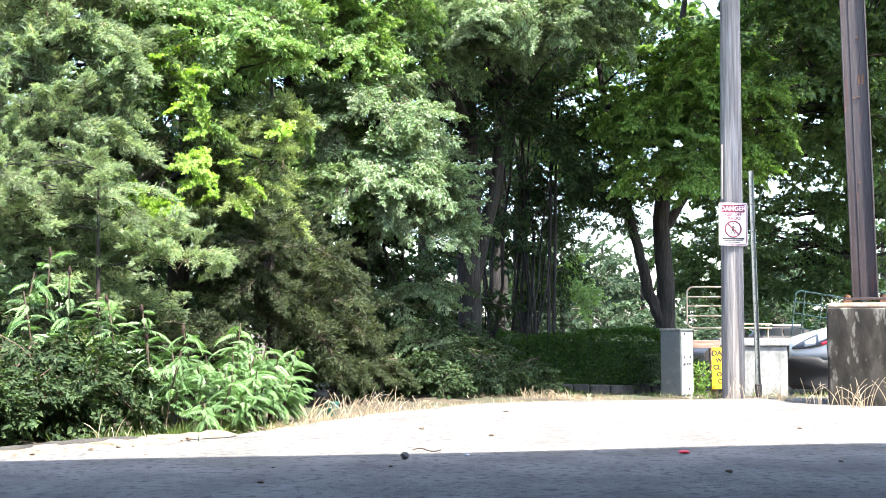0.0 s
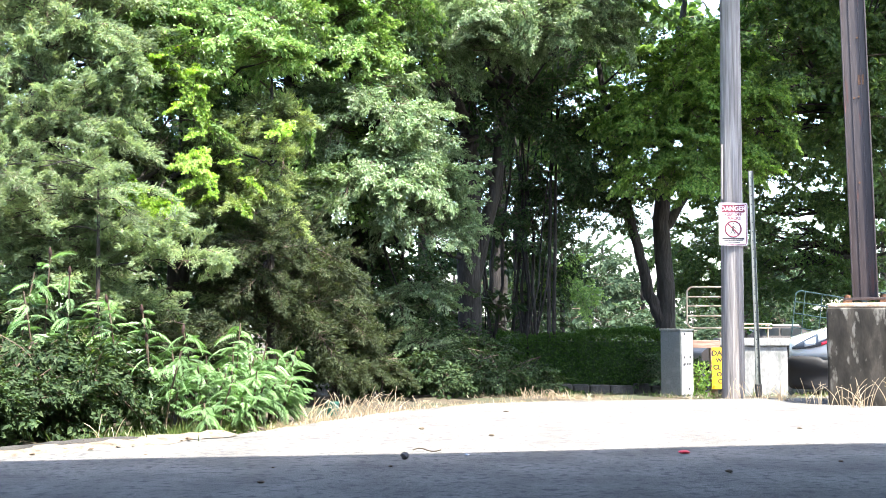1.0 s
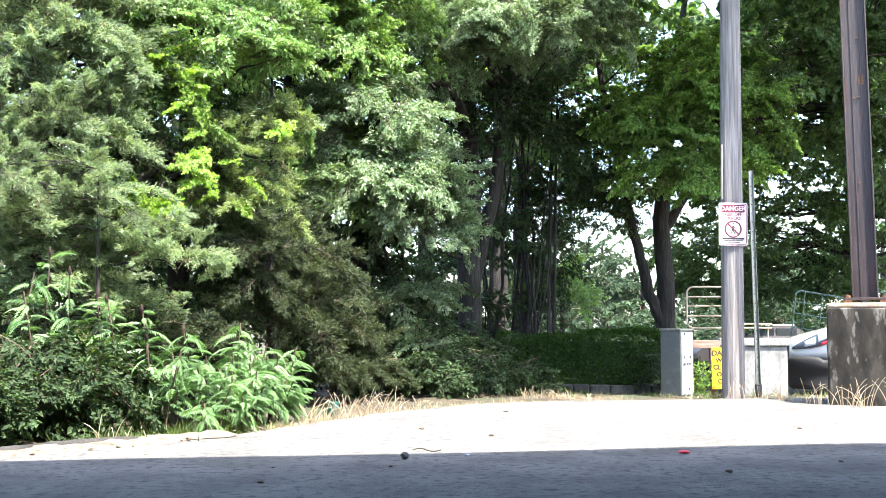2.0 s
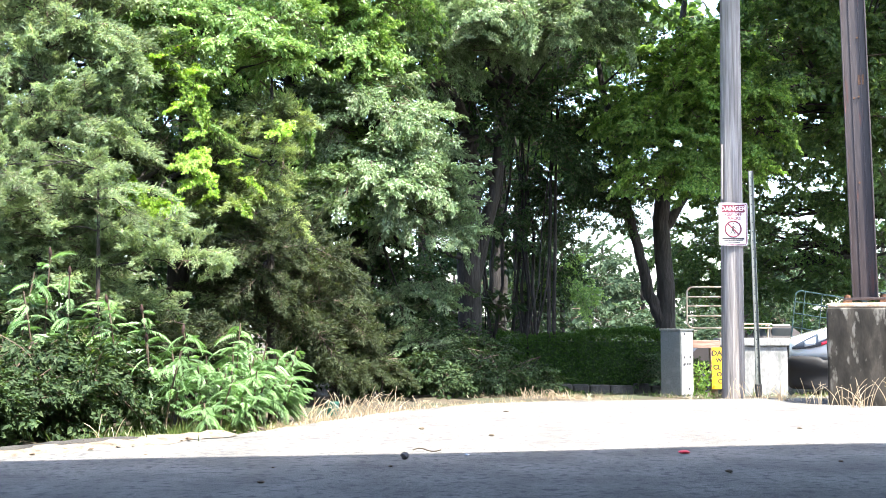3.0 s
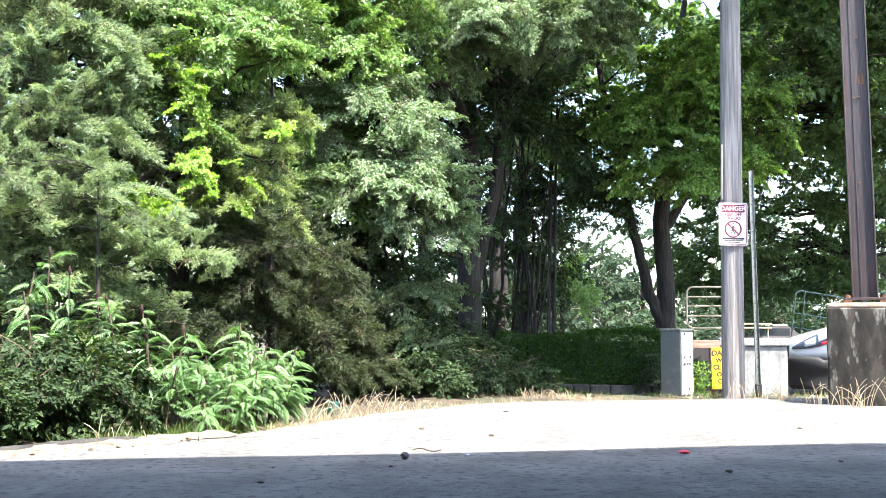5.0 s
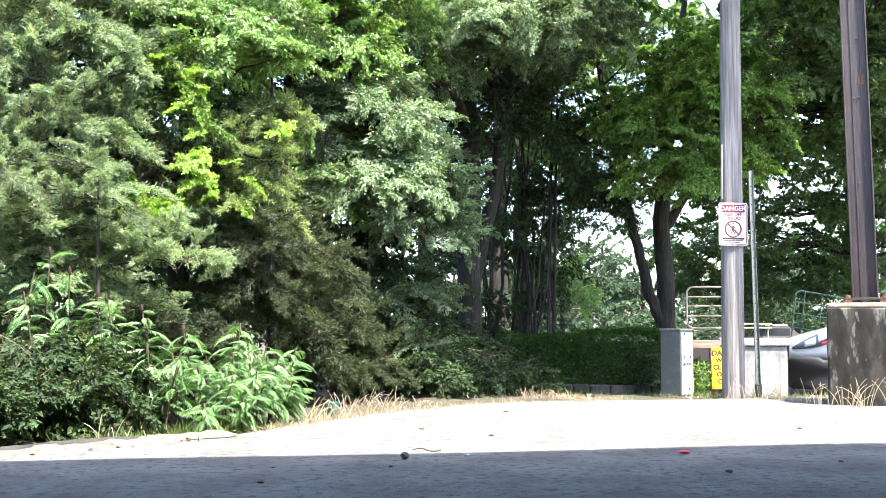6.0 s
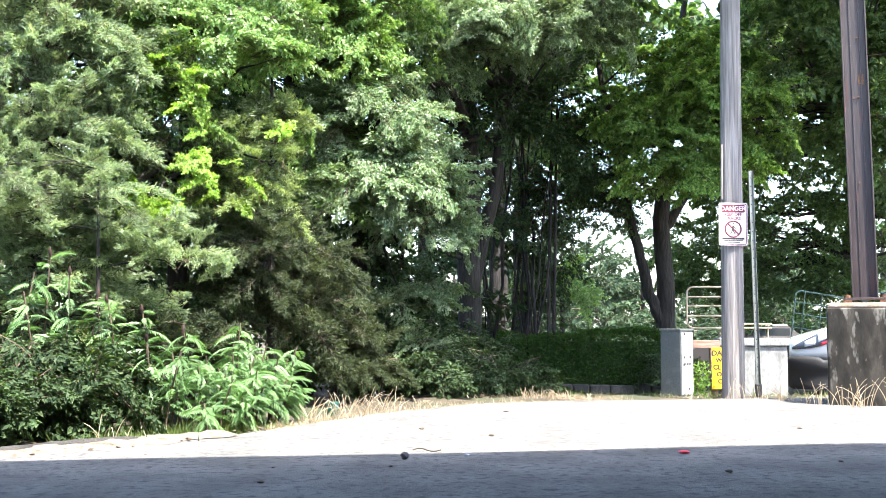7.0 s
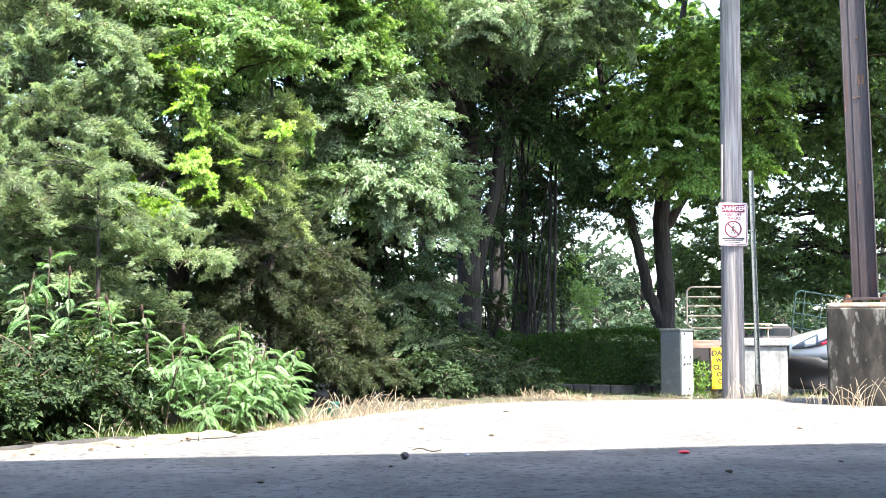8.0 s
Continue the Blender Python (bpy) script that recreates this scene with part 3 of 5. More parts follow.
def rounded_gate(name, label, m, w, rails, mat, r=0.019, corner=0.09, uprights=(), group=""):
    t = thing(name, label, "gate", m, group)
    zt, zb = rails[0], rails[-1]
    pts = [(w, 0, zb)]
    for a in np.linspace(-90, -180, 7):
        pts.append((corner + corner * math.cos(radians(a)), 0, zb + corner + corner * math.sin(radians(a))))
    for a in np.linspace(180, 90, 7):
        pts.append((corner + corner * math.cos(radians(a)), 0, zt - corner + corner * math.sin(radians(a))))
    pts.append((w, 0, zt))
    part("frame", joined("gate_frame", tube(pts, r, 8), [mat], True), t)
    for z in rails[1:-1]:
        part("rail", joined("gate_rail", tube([(0.005, 0, z), (w, 0, z)], r * 0.85, 8), [mat], True), t)
    for x in uprights:
        part("upright", joined("gate_upright", tube([(x, -0.02, zb), (x, -0.02, zt)], r * 0.7, 6), [mat], True), t)
    part("foot", joined("gate_foot", tube([(w - 0.05, 0.025, zb - 0.75), (w - 0.05, 0.025, zt)], r, 8), [mat], True), t)


def make_gates():
    rounded_gate("tube_gate", "beige tubular steel gate with rounded corners", pose(3.45, 15.2, 0), 0.62, (1.30, 1.16, 1.03, 0.89, 0.72), BEIGE_TUBE, 0.012)
    rounded_gate("low_barrier", "low beige tubular barrier", pose(4.0, 15.25, 0), 0.66, (0.775, 0.72), BEIGE_TUBE, 0.012, 0.02)
    for k, (x, y, rz) in enumerate(((5.30, 16.6, 14), (6.55, 17.0, 6))):
        rounded_gate("corral_panel", "dark green tubular corral panel", pose(x, y, 0.02, 0, 8, rz), 1.25, (1.30, 1.12, 0.94, 0.72, 0.50), GREEN_TUBE, 0.011,
                     uprights=(0.15, 0.45, 0.75, 1.05), group="corral panels")


def make_far_car():
    """A dull brown car that drives up beyond the gates and stops."""
    t = thing("brown_car", "dull brown car with a pale roof driving up beyond the gates", "car", pose(9.7, 32, float(ground_height(0, 32.0))))
    prof = [(-2.1, 0.35), (-2.15, 0.75), (-1.9, 0.98), (-1.0, 1.08), (-0.45, 1.50), (0.75, 1.54), (1.35, 1.06), (2.1, 0.95), (2.12, 0.4)]
    n = len(prof)
    V = [(x, -0.85 + (0.12 if z > 1.2 else 0), z) for x, z in prof] + [(x, 0.85 - (0.12 if z > 1.2 else 0), z) for x, z in prof]
    Q = [(a, (a + 1) % n, n + (a + 1) % n, n + a) for a in range(n)]
    me = joined("brown_body", [(V, Q, 0), (V, [tuple(reversed(range(n))), tuple(range(n, 2 * n))], 0)], [CAR_BROWN])
    b = part("body", me, t)
    bv = b.modifiers.new("round", "BEVEL")
    bv.width, bv.segments = 0.06, 2
    for x0, x1 in ((-0.5, 0.12), (0.18, 0.78)):
        part("window", box_mesh("far_window", x0, x1, -0.80, -0.775, 1.10, 1.47, GLASS_DARK, 0.01), t, "dark side window")
    tm = joined("far_tyre", tube([(0, -0.1, 0), (0, 0.1, 0)], 0.32, 20), [RUBBER])
    for x in (-1.35, 1.35):
        for y in (-0.78, 0.78):
            part("wheel", tm, t, "", pose(x, y, 0.32))
    part("roof", box_mesh("car_roof", -0.46, 0.74, -0.72, 0.72, 1.535, 1.575, CAR_GREY, 0.012), t, "pale grey roof")
    return t


# ---- car ----
def make_car():
    t = thing("car", "white parked car with black lower bumper and cladding", "car", pose(5.1, 15.9, -0.21, 0, 0, -18))
    def half(x):
        """Half the car's width at x behind its nose."""
        u = 1 - min(1.0, x / 0.62)
        return 0.52 + 0.40 * math.sqrt(max(0.0, 1 - u ** 2.2))

    def bonnet(x):
        return 0.76 + 0.26 * min(1.0, x / 0.95) ** 0.75

    # sections along the length: x, bottom, belt, top, half width low, half width top
    rows = [(x, 0.43, bonnet(x) - 0.13, bonnet(x), half(x), half(x) - 0.12) for x in (0.0, 0.015, 0.05, 0.10, 0.17, 0.26, 0.38, 0.52, 0.70, 0.90)]
    rows += [(1.10, 0.36, 0.92, 1.08, 0.92, 0.78), (1.45, 0.36, 0.94, 1.38, 0.92, 0.70), (1.95, 0.36, 0.95, 1.62, 0.92, 0.62),
             (2.9, 0.36, 0.97, 1.68, 0.92, 0.62), (3.8, 0.36, 0.98, 1.60, 0.92, 0.62), (4.25, 0.40, 0.98, 1.30, 0.88, 0.66), (4.40, 0.48, 0.95, 1.05, 0.80, 0.70)]
    V, F = [], []
    prof = 12
    for x, b, m, top, wl, wt in rows:
        side = [(wl * 0.96, b), (wl, b + (m - b) * 0.45), (wl, m), (wt + (wl - wt) * 0.45, m + (top - m) * 0.6), (wt, top - 0.02), (wt * 0.55, top + 0.015)]
        ring = side + [(-y, z) for y, z in reversed(side)]
        V += [(x, y, z) for y, z in ring]
    for j in range(len(rows) - 1):
        for s in range(prof):
            q = (s + 1) % prof
            F.append((j * prof + s, (j + 1) * prof + s, (j + 1) * prof + q, j * prof + q))
    caps = [tuple(range(prof)), tuple(reversed(range((len(rows) - 1) * prof, len(rows) * prof)))]
    me = joined("car_shell", [(V, F, 0), (V, caps, 0)], [CAR_WHITE], True)
    body = part("body", me, t)
    s = body.modifiers.new("round", "SUBSURF")
    s.levels = s.render_levels = 1
    # lower bumper: it follows the nose and steps up under the lamps
    side = [0.75, 0.62, 0.50, 0.46, 0.42, 0.34, 0.26, 0.18, 0.12, 0.07, 0.03, 0.0]
    plan = [(x, -half(x)) for x in side] + [(0.0, 0.0)] + [(x, half(x)) for x in reversed(side)]
    levels = [(0.08, -0.05), (0.14, 0.0), (0.24, 0.022), (0.33, 0.015), (0.35, 0.030), (0.44, 0.034), (0.485, 0.016)]
    bump, F2 = [], []
    for z, out in levels:
        for x, y in plan:
            lift = 0.045 * (z > 0.4) * max(0.0, min(1.0, (0.46 - x) / 0.06)) * min(1.0, x / 0.1 + 0.3)
            bump.append((x - out * (1 - min(1.0, x / 0.62)), y + math.copysign(out, y) * (abs(y) > 0.1), z + lift))
    n = len(plan)
    for j in range(len(levels) - 1):
        for i in range(n - 1):
            F2.append((j * n + i, j * n + i + 1, (j + 1) * n + i + 1, (j + 1) * n + i))
    b = part("bumper", joined("bumper", [(bump, F2, 0)], [BLACK], True), t, "black plastic lower bumper")
    so = b.modifiers.new("thick", "SOLIDIFY")
    so.thickness = 0.02
    for k in range(3):
        part("grille_slat", box_mesh("grille_slat", -0.045, -0.02, -0.45, 0.45, 0.52 + k * 0.07, 0.545 + k * 0.07, LAMP_DARK, 0.004), t)
    part("grille", box_mesh("grille", -0.03, 0.01, -0.51, 0.51, 0.48, 0.72, BLACK, 0.01), t, "black grille")
    part("sill", box_mesh("sill", 0.72, 4.0, -0.935, 0.935, 0.20, 0.42, BLACK, 0.03), t, "black sill cladding")
    for sgn in (-1, 1):
        def strip(u0, u1, v0, v1, out, n=8):
            """A patch of the swept lamp: along the wing and up it."""
            pts = []
            for k in range(n):
                u = u0 + (u1 - u0) * k / (n - 1)
                x = 0.05 + 0.55 * u
                low, high = 0.630 + 0.03 * u + 0.10 * u ** 3, 0.655 + 0.30 * u ** 0.85
                for v in np.linspace(v0, v1, 4):
                    z = low + (high - low) * v
                    over = max(0.0, z - (bonnet(x) - 0.13)) * 0.62
                    pts.append((x, sgn * (half(x) + out - over), z))
            return pts, [(k * 4 + i, k * 4 + i + 1, (k + 1) * 4 + i + 1, (k + 1) * 4 + i) for k in range(n - 1) for i in range(3)]
        def patch(name, mat, parent, label, *a):
            p, f = strip(*a)
            ob = part(name, joined(name, [(p, f, 0)], [mat], True), parent, label)
            m = ob.modifiers.new("thick", "SOLIDIFY")
            m.thickness, m.offset = 0.008, 0
            return ob
        hl = patch("headlight", LAMP_DARK, t, "slanted clear headlight", 0.0, 1.0, 0.0, 1.0, 0.008)
        patch("lens", LAMP_CLEAR, hl, "pale bluish lens", 0.30, 0.56, 0.22, 0.80, 0.016)
        patch("lens", LAMP_CLEAR, hl, "pale bluish lens", 0.62, 0.97, 0.35, 0.92, 0.016)
        patch("marker_lamp", RED_BIT, hl, "reddish side marker", 0.70, 1.0, 0.02, 0.22, 0.016)
        part("fog_lamp_recess", box_mesh("fog_recess", 0.16, 0.34, -0.012, 0.012, 0.18, 0.27, LAMP_DARK, 0.006), t, "recess in the bumper",
             pose(0, sgn * (half(0.25) + 0.022), 0, 0, 0, sgn * 22) @ pose(0.0, -sgn * 0.10, 0))
    ang = np.linspace(0, 2 * np.pi, 33)
    tyre = np.stack([0.27 * np.cos(ang), 0 * ang, 0.27 * np.sin(ang)], 1)
    tm = joined("tyre", tube(tyre, 0.075, 10, cap=False), [RUBBER], True)
    rm = joined("rim", tube([(0, -0.06, 0), (0, 0.06, 0)], 0.20, 24), [RIM_METAL])
    for x in (0.86, 3.5):
        for y in (-0.84, 0.84):
            w = part("wheel", tm, t, "", pose(x, y, 0.345))
            part("rim", rm, w, "silver wheel rim")
    part("windscreen", box_mesh("windscreen", -0.01, 0.01, -0.66, 0.66, 0.0, 0.62, GLASS_DARK, 0.004), t, "dark windscreen", pose(1.22, 0, 1.10, 0, 55, 0))
    for sgn in (-1, 1):
        part("side_window", box_mesh("side_window", 1.75, 3.6, -0.006, 0.006, 1.05, 1.48, GLASS_DARK, 0.004), t, "dark side window", pose(0, sgn * 0.80, 0.0, sgn * 18, 0, 0) @ pose(0, sgn * 0.26, -0.06))


# ---- foliage ----
SWAY = []  # (bough, its still pose, degrees, phase)


def spray(name, seed, length, width, twigs, per, L, W, mats, kind="leaf", droop=0.35, lift=0.18, flat=0.5, sub=0.0):
    """A leafy bough along +x: an axis, side twigs in a loose plane, leaves along them."""
    rng = np.random.default_rng(seed)
    def axis(s):
        s = np.asarray(s, float)
        return np.stack([length * s, 0.10 * length * np.sin(s * 3 + seed) * s, lift * length * s - droop * length * s ** 2.2], -1)
    ch = tube(axis(np.linspace(0, 1, 7)), np.linspace(0.011, 0.003, 7) * (length / 1.1), 5, 1)
    P, D, N, LL, WW = [], [], [], [], []
    for k in range(twigs):
        s = 0.12 + 0.88 * (k + rng.uniform(0, 1)) / twigs
        side = 1 if k % 2 else -1
        o = axis(s)
        ang = side * radians(rng.uniform(28, 68)) if s < 0.95 else radians(rng.uniform(-20, 20))
        tl = width * (0.35 + 0.65 * math.sin(min(1, s * 1.15 + 0.15) * math.pi)) * rng.uniform(0.6, 1.1)
        d0 = np.array([math.cos(ang), math.sin(ang), rng.uniform(-0.35, 0.55) * (1 - flat) + lift * 0.4])
        end = d0 + np.array([0, 0, -0.6 * droop])
        ch.append(slivers([o, o], [end, end], [(0, 0, 1.0), (0, 1.0, 0.1)], tl * float(np.linalg.norm(end)), 0.009, 1))
        us = rng.uniform(0.08, 1.0, per)
        base = o + d0 * tl * us[:, None] + np.array([0, 0, -1.0]) * (droop * 0.7 * tl * us[:, None] ** 2)
        base += rng.normal(0, 0.018 + sub, (per, 3))
        td = d0 + np.array([0, 0, -1.0]) * (1.4 * droop * us[:, None])
        td = unit(td)
        if kind == "needle":
            d = td + rng.normal(0, 0.42, (per, 3)) + np.array([0, 0, 0.12])
            nn = rng.normal(0, 1, (per, 3))
        else:
            sd = np.where(rng.uniform(0, 1, per) < 0.5, 1, -1)[:, None]
            across = unit(np.cross(td, np.array([0, 0, 1.0])))
            d = td * 0.8 + across * sd * rng.uniform(0.3, 1.0, (per, 1)) + np.array([0, 0, -1.0]) * rng.uniform(0.0, 0.7, (per, 1))
            nn = np.array([0.85, 0, 0.9]) + rng.normal(0, 0.62, (per, 3))
        P.append(base), D.append(d), N.append(nn)
        f = rng.uniform(0.65, 1.2, per)
        LL.append(L * f), WW.append(W * f)
    make = {"lobed": lobed, "needle": slivers}.get(kind, leaves)
    ch.append(make(np.concatenate(P), np.concatenate(D), np.concatenate(N), np.concatenate(LL), np.concatenate(WW), 0))
    return joined(name, ch, mats)


def kinds(name, count, **kw):
    seed0 = kw.pop("seed")
    return [spray(name, seed0 + k, **kw) for k in range(count)]


B_GREY = kinds("grey_spray", 5, seed=10, length=1.0, width=0.50, twigs=26, per=20, L=0.066, W=0.036, mats=[LEAF_GREY, TWIG])
B_MID = kinds("mid_spray", 5, seed=20, length=1.0, width=0.50, twigs=26, per=20, L=0.062, W=0.039, mats=[LEAF_MID, TWIG])
B_LIME = kinds("lime_spray", 4, seed=30, length=0.8, width=0.40, twigs=20, per=18, L=0.070, W=0.060, mats=[LEAF_LIME, TWIG], kind="lobed", droop=0.6)
B_MAPLE = kinds("maple_spray", 5, seed=40, length=1.4, width=0.65, twigs=20, per=12, L=0.115, W=0.092, mats=[LEAF_MAPLE, TWIG], droop=0.4)
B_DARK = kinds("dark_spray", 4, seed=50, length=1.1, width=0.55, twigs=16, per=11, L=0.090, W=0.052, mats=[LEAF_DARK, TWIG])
B_CEDAR = kinds("cedar_spray", 5, seed=60, length=0.80, width=0.30, twigs=28, per=24, L=0.056, W=0.019, mats=[LEAF_CEDAR, TWIG], kind="needle", droop=0.15, lift=0.35, flat=0.1)
B_OLIVE = kinds("olive_spray", 4, seed=70, length=0.80, width=0.30, twigs=28, per=24, L=0.056, W=0.019, mats=[LEAF_OLIVE, TWIG], kind="needle", droop=0.3, lift=0.2, flat=0.1)
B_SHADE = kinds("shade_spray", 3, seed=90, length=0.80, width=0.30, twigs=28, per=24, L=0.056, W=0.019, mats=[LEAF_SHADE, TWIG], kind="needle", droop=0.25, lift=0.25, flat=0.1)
B_CROWN = kinds("crown_spray", 3, seed=130, length=1.4, width=0.8, twigs=12, per=9, L=0.20, W=0.13, mats=[LEAF_MAPLE, TWIG], droop=0.4)
B_BRIGHT = kinds("bright_spray", 4, seed=120, length=1.2, width=0.58, twigs=24, per=15, L=0.090, W=0.070, mats=[LEAF_BRIGHT, TWIG], droop=0.35)
B_FAR = kinds("far_spray", 3, seed=80, length=2.4, width=1.2, twigs=16, per=10, L=0.25, W=0.18, mats=[LEAF_FAR, TWIG], kind="leaf")


def limb_path(a, b, rng, sag=0.08, n=6):
    a, b = np.asarray(a, float), np.asarray(b, float)
    u = np.linspace(0, 1, n)[:, None]
    p = a + (b - a) * u
    ln = np.linalg.norm(b - a)
    p[1:-1] += rng.normal(0, 0.03 * ln, (n - 2, 3))
    p[:, 2] += np.sin(u[:, 0] * np.pi) * sag * ln
    return p


def tree(name, label, at, stems, lobes, seed, group="", sway=0.0, swayed=0.25, bark=None, category="tree"):
    """stems: lists of (x, y, z, radius) from the ground up; lobes: (centre, radii, number, boughs, scale, least height)."""
    rng = np.random.default_rng(seed)
    t = thing(name, label, category, pose(*at), group)
    bark = bark or BARK
    heads = []
    for st in stems:
        st = np.asarray(st, float)
        m = 4
        fine = np.concatenate([np.stack([np.interp(np.linspace(i, i + 1, m, endpoint=False), np.arange(len(st)), st[:, c]) for c in range(4)], 1) for i in range(len(st) - 1)] + [st[-1:]])
        fine[1:-1, :2] += rng.normal(0, 0.012, (len(fine) - 2, 2)) * (fine[1:-1, 3:4] / 0.1)
        fine[:, 3] *= rng.uniform(0.94, 1.06, len(fine))
        part("trunk", joined("trunk", tube(fine[:, :3], fine[:, 3], 10), [bark], True), t)
        heads += [tuple(p) for p in fine[len(fine) // 3:]]
    heads = np.asarray(heads)
    for c, r, n, kinds_, sc, zmin in lobes:
        c, r = np.asarray(c, float), np.asarray(r, float)
        for k in range(n):
            v = rng.normal(0, 1, 3)
            v /= np.linalg.norm(v)
            if v[2] < -0.55:
                v[2] *= -0.4
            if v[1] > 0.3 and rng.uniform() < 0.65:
                continue  # boughs thinned on the far side, away from the camera
            q = c + v * r * rng.uniform(0.45, 1.0) ** 0.4
            if q[2] < zmin:
                continue
            s = sc * rng.uniform(0.75, 1.2)
            yaw = math.degrees(math.atan2(v[1], v[0])) + rng.uniform(-35, 35)
            pitch = -math.degrees(math.asin(v[2])) * 0.5 + rng.uniform(-22, 48)
            m = pose(q[0], q[1], q[2], rng.uniform(-50, 50), pitch, yaw)
            o = m.translation - m.to_3x3() @ Vector((0.55 * s, 0, 0))
            m.translation = o
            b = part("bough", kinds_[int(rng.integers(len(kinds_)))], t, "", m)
            b.scale = (s, s, s)
            if rng.uniform() < 0.2:
                d = np.linalg.norm((heads[:, :3] - np.array(o)) * [1, 1, 1.6], axis=1) + np.where(heads[:, 2] > o.z + 0.2, 1.0, 0)
                h = heads[int(np.argmin(d))]
                part("limb", joined("limb", tube(limb_path(h[:3], o, rng), np.linspace(min(h[3] * 0.5, 0.045), 0.010 * s, 6), 5, 0, cap=False), [bark], True), t)
            if sway and rng.uniform() < swayed:
                SWAY.append((b, m.copy(), sway * rng.uniform(0.5, 1.3), rng.uniform(0, 6.28)))
    return t


def make_trees():
    # cedars and vines along the kerb
    tree("cedar_tree", "feathery grey-green cedar beside the kerb", (-3.55, 9.4, 0), [[(0, 0, 0, 0.09), (0.05, 0.1, 3, 0.05), (0, 0.1, 4.9, 0.01)]],
         [((0, 0, 1.2), (0.95, 0.8, 1.2), 66, B_CEDAR, 0.85, 0.15), ((0.1, -0.1, 3.2), (1.05, 0.8, 1.4), 120, B_CEDAR, 0.8, 0.2), ((0.15, -0.3, 2.2), (0.95, 0.6, 0.8), 70, B_CEDAR, 0.65, 0.2),
          ((-0.1, -0.3, 3.5), (0.85, 0.6, 1.0), 80, B_CEDAR, 0.6, 0.2), ((0.1, -0.5, 2.8), (0.85, 0.5, 1.2), 80, B_CEDAR, 0.6, 0.2)], 1, sway=0.8)
    tree("vine_covered_tree", "tree hung with bright yellow-green vines", (-2.6, 10.4, 0), [[(0, 0, 0, 0.12), (0.1, 0, 3, 0.08), (0, 0.1, 5.3, 0.02)]],
         [((-0.40, -1.05, 2.45), (0.20, 0.15, 0.07), 8, B_LIME, 0.36, 0.4), ((-0.18, -1.10, 1.90), (0.18, 0.15, 0.12), 10, B_LIME, 0.4, 0.4), ((0.22, -1.10, 1.74), (0.34, 0.2, 0.15), 20, B_LIME, 0.42, 0.4),
          ((0.45, -1.05, 2.15), (0.10, 0.15, 0.40), 14, B_LIME, 0.36, 0.4), ((0.12, -1.0, 3.10), (0.18, 0.15, 0.14), 9, B_LIME, 0.38, 0.4), ((0.38, -1.0, 2.80), (0.13, 0.15, 0.28), 12, B_LIME, 0.38, 0.4),
          ((-0.42, -1.05, 2.10), (0.10, 0.12, 0.12), 6, B_LIME, 0.34, 0.4),
          ((0.25, -0.1, 3.4), (1.1, 0.8, 1.2), 120, B_MID, 0.75, 0.4), ((-0.1, -0.6, 2.7), (0.75, 0.4, 0.7), 50, B_MID, 0.6, 0.4), ((0.0, -0.55, 1.55), (1.0, 0.4, 0.7), 44, B_CEDAR, 0.65, 0.4),
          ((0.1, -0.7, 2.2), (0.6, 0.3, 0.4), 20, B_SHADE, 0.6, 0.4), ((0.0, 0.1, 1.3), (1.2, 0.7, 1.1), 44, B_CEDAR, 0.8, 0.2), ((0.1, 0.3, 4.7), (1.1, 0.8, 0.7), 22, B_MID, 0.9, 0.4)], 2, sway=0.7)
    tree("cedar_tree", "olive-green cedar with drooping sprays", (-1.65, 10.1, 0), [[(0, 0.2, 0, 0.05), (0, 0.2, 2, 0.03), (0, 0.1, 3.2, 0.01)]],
         # B_SHADE lobes carry painted shade below the olive top
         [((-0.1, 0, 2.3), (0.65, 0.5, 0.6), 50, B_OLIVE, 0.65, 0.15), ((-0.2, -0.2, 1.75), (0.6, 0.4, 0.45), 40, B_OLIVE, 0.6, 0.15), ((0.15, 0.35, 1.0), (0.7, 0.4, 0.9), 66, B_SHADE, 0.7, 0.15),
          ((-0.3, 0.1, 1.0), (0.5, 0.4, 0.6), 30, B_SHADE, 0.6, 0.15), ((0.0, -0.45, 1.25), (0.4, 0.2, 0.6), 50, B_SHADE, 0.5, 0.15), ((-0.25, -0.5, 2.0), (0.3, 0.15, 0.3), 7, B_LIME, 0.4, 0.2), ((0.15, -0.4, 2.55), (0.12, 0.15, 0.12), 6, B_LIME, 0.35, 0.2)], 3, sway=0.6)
    tree("cedar_tree", "young grey-green cedar close to the kerb", (-3.45, 8.75, 0), [[(0, 0.2, 0, 0.035), (0.03, 0.2, 1.5, 0.02), (0, 0.1, 2.8, 0.006)]],
         [((-0.05, 0, 2.1), (0.85, 0.4, 0.85), 84, B_CEDAR, 0.55, 0.2), ((0.1, 0, 1.1), (0.9, 0.4, 0.7), 50, B_CEDAR, 0.6, 0.2)], 14, sway=0.7)
    tree("cedar_tree", "small sunlit cedar among the sumac", (-2.75, 8.5, 0), [[(0, 0, 0, 0.03), (0.02, 0, 1.0, 0.02), (0, 0, 2.0, 0.006)]],
         [((-0.25, 0, 1.6), (0.75, 0.3, 0.5), 46, B_CEDAR, 0.5, 0.3), ((-0.75, -0.25, 1.7), (0.5, 0.25, 0.5), 40, B_CEDAR, 0.45, 0.3), ((0.5, 0.2, 1.15), (0.6, 0.3, 0.45), 34, B_CEDAR, 0.5, 0.3)], 15, sway=0.7)
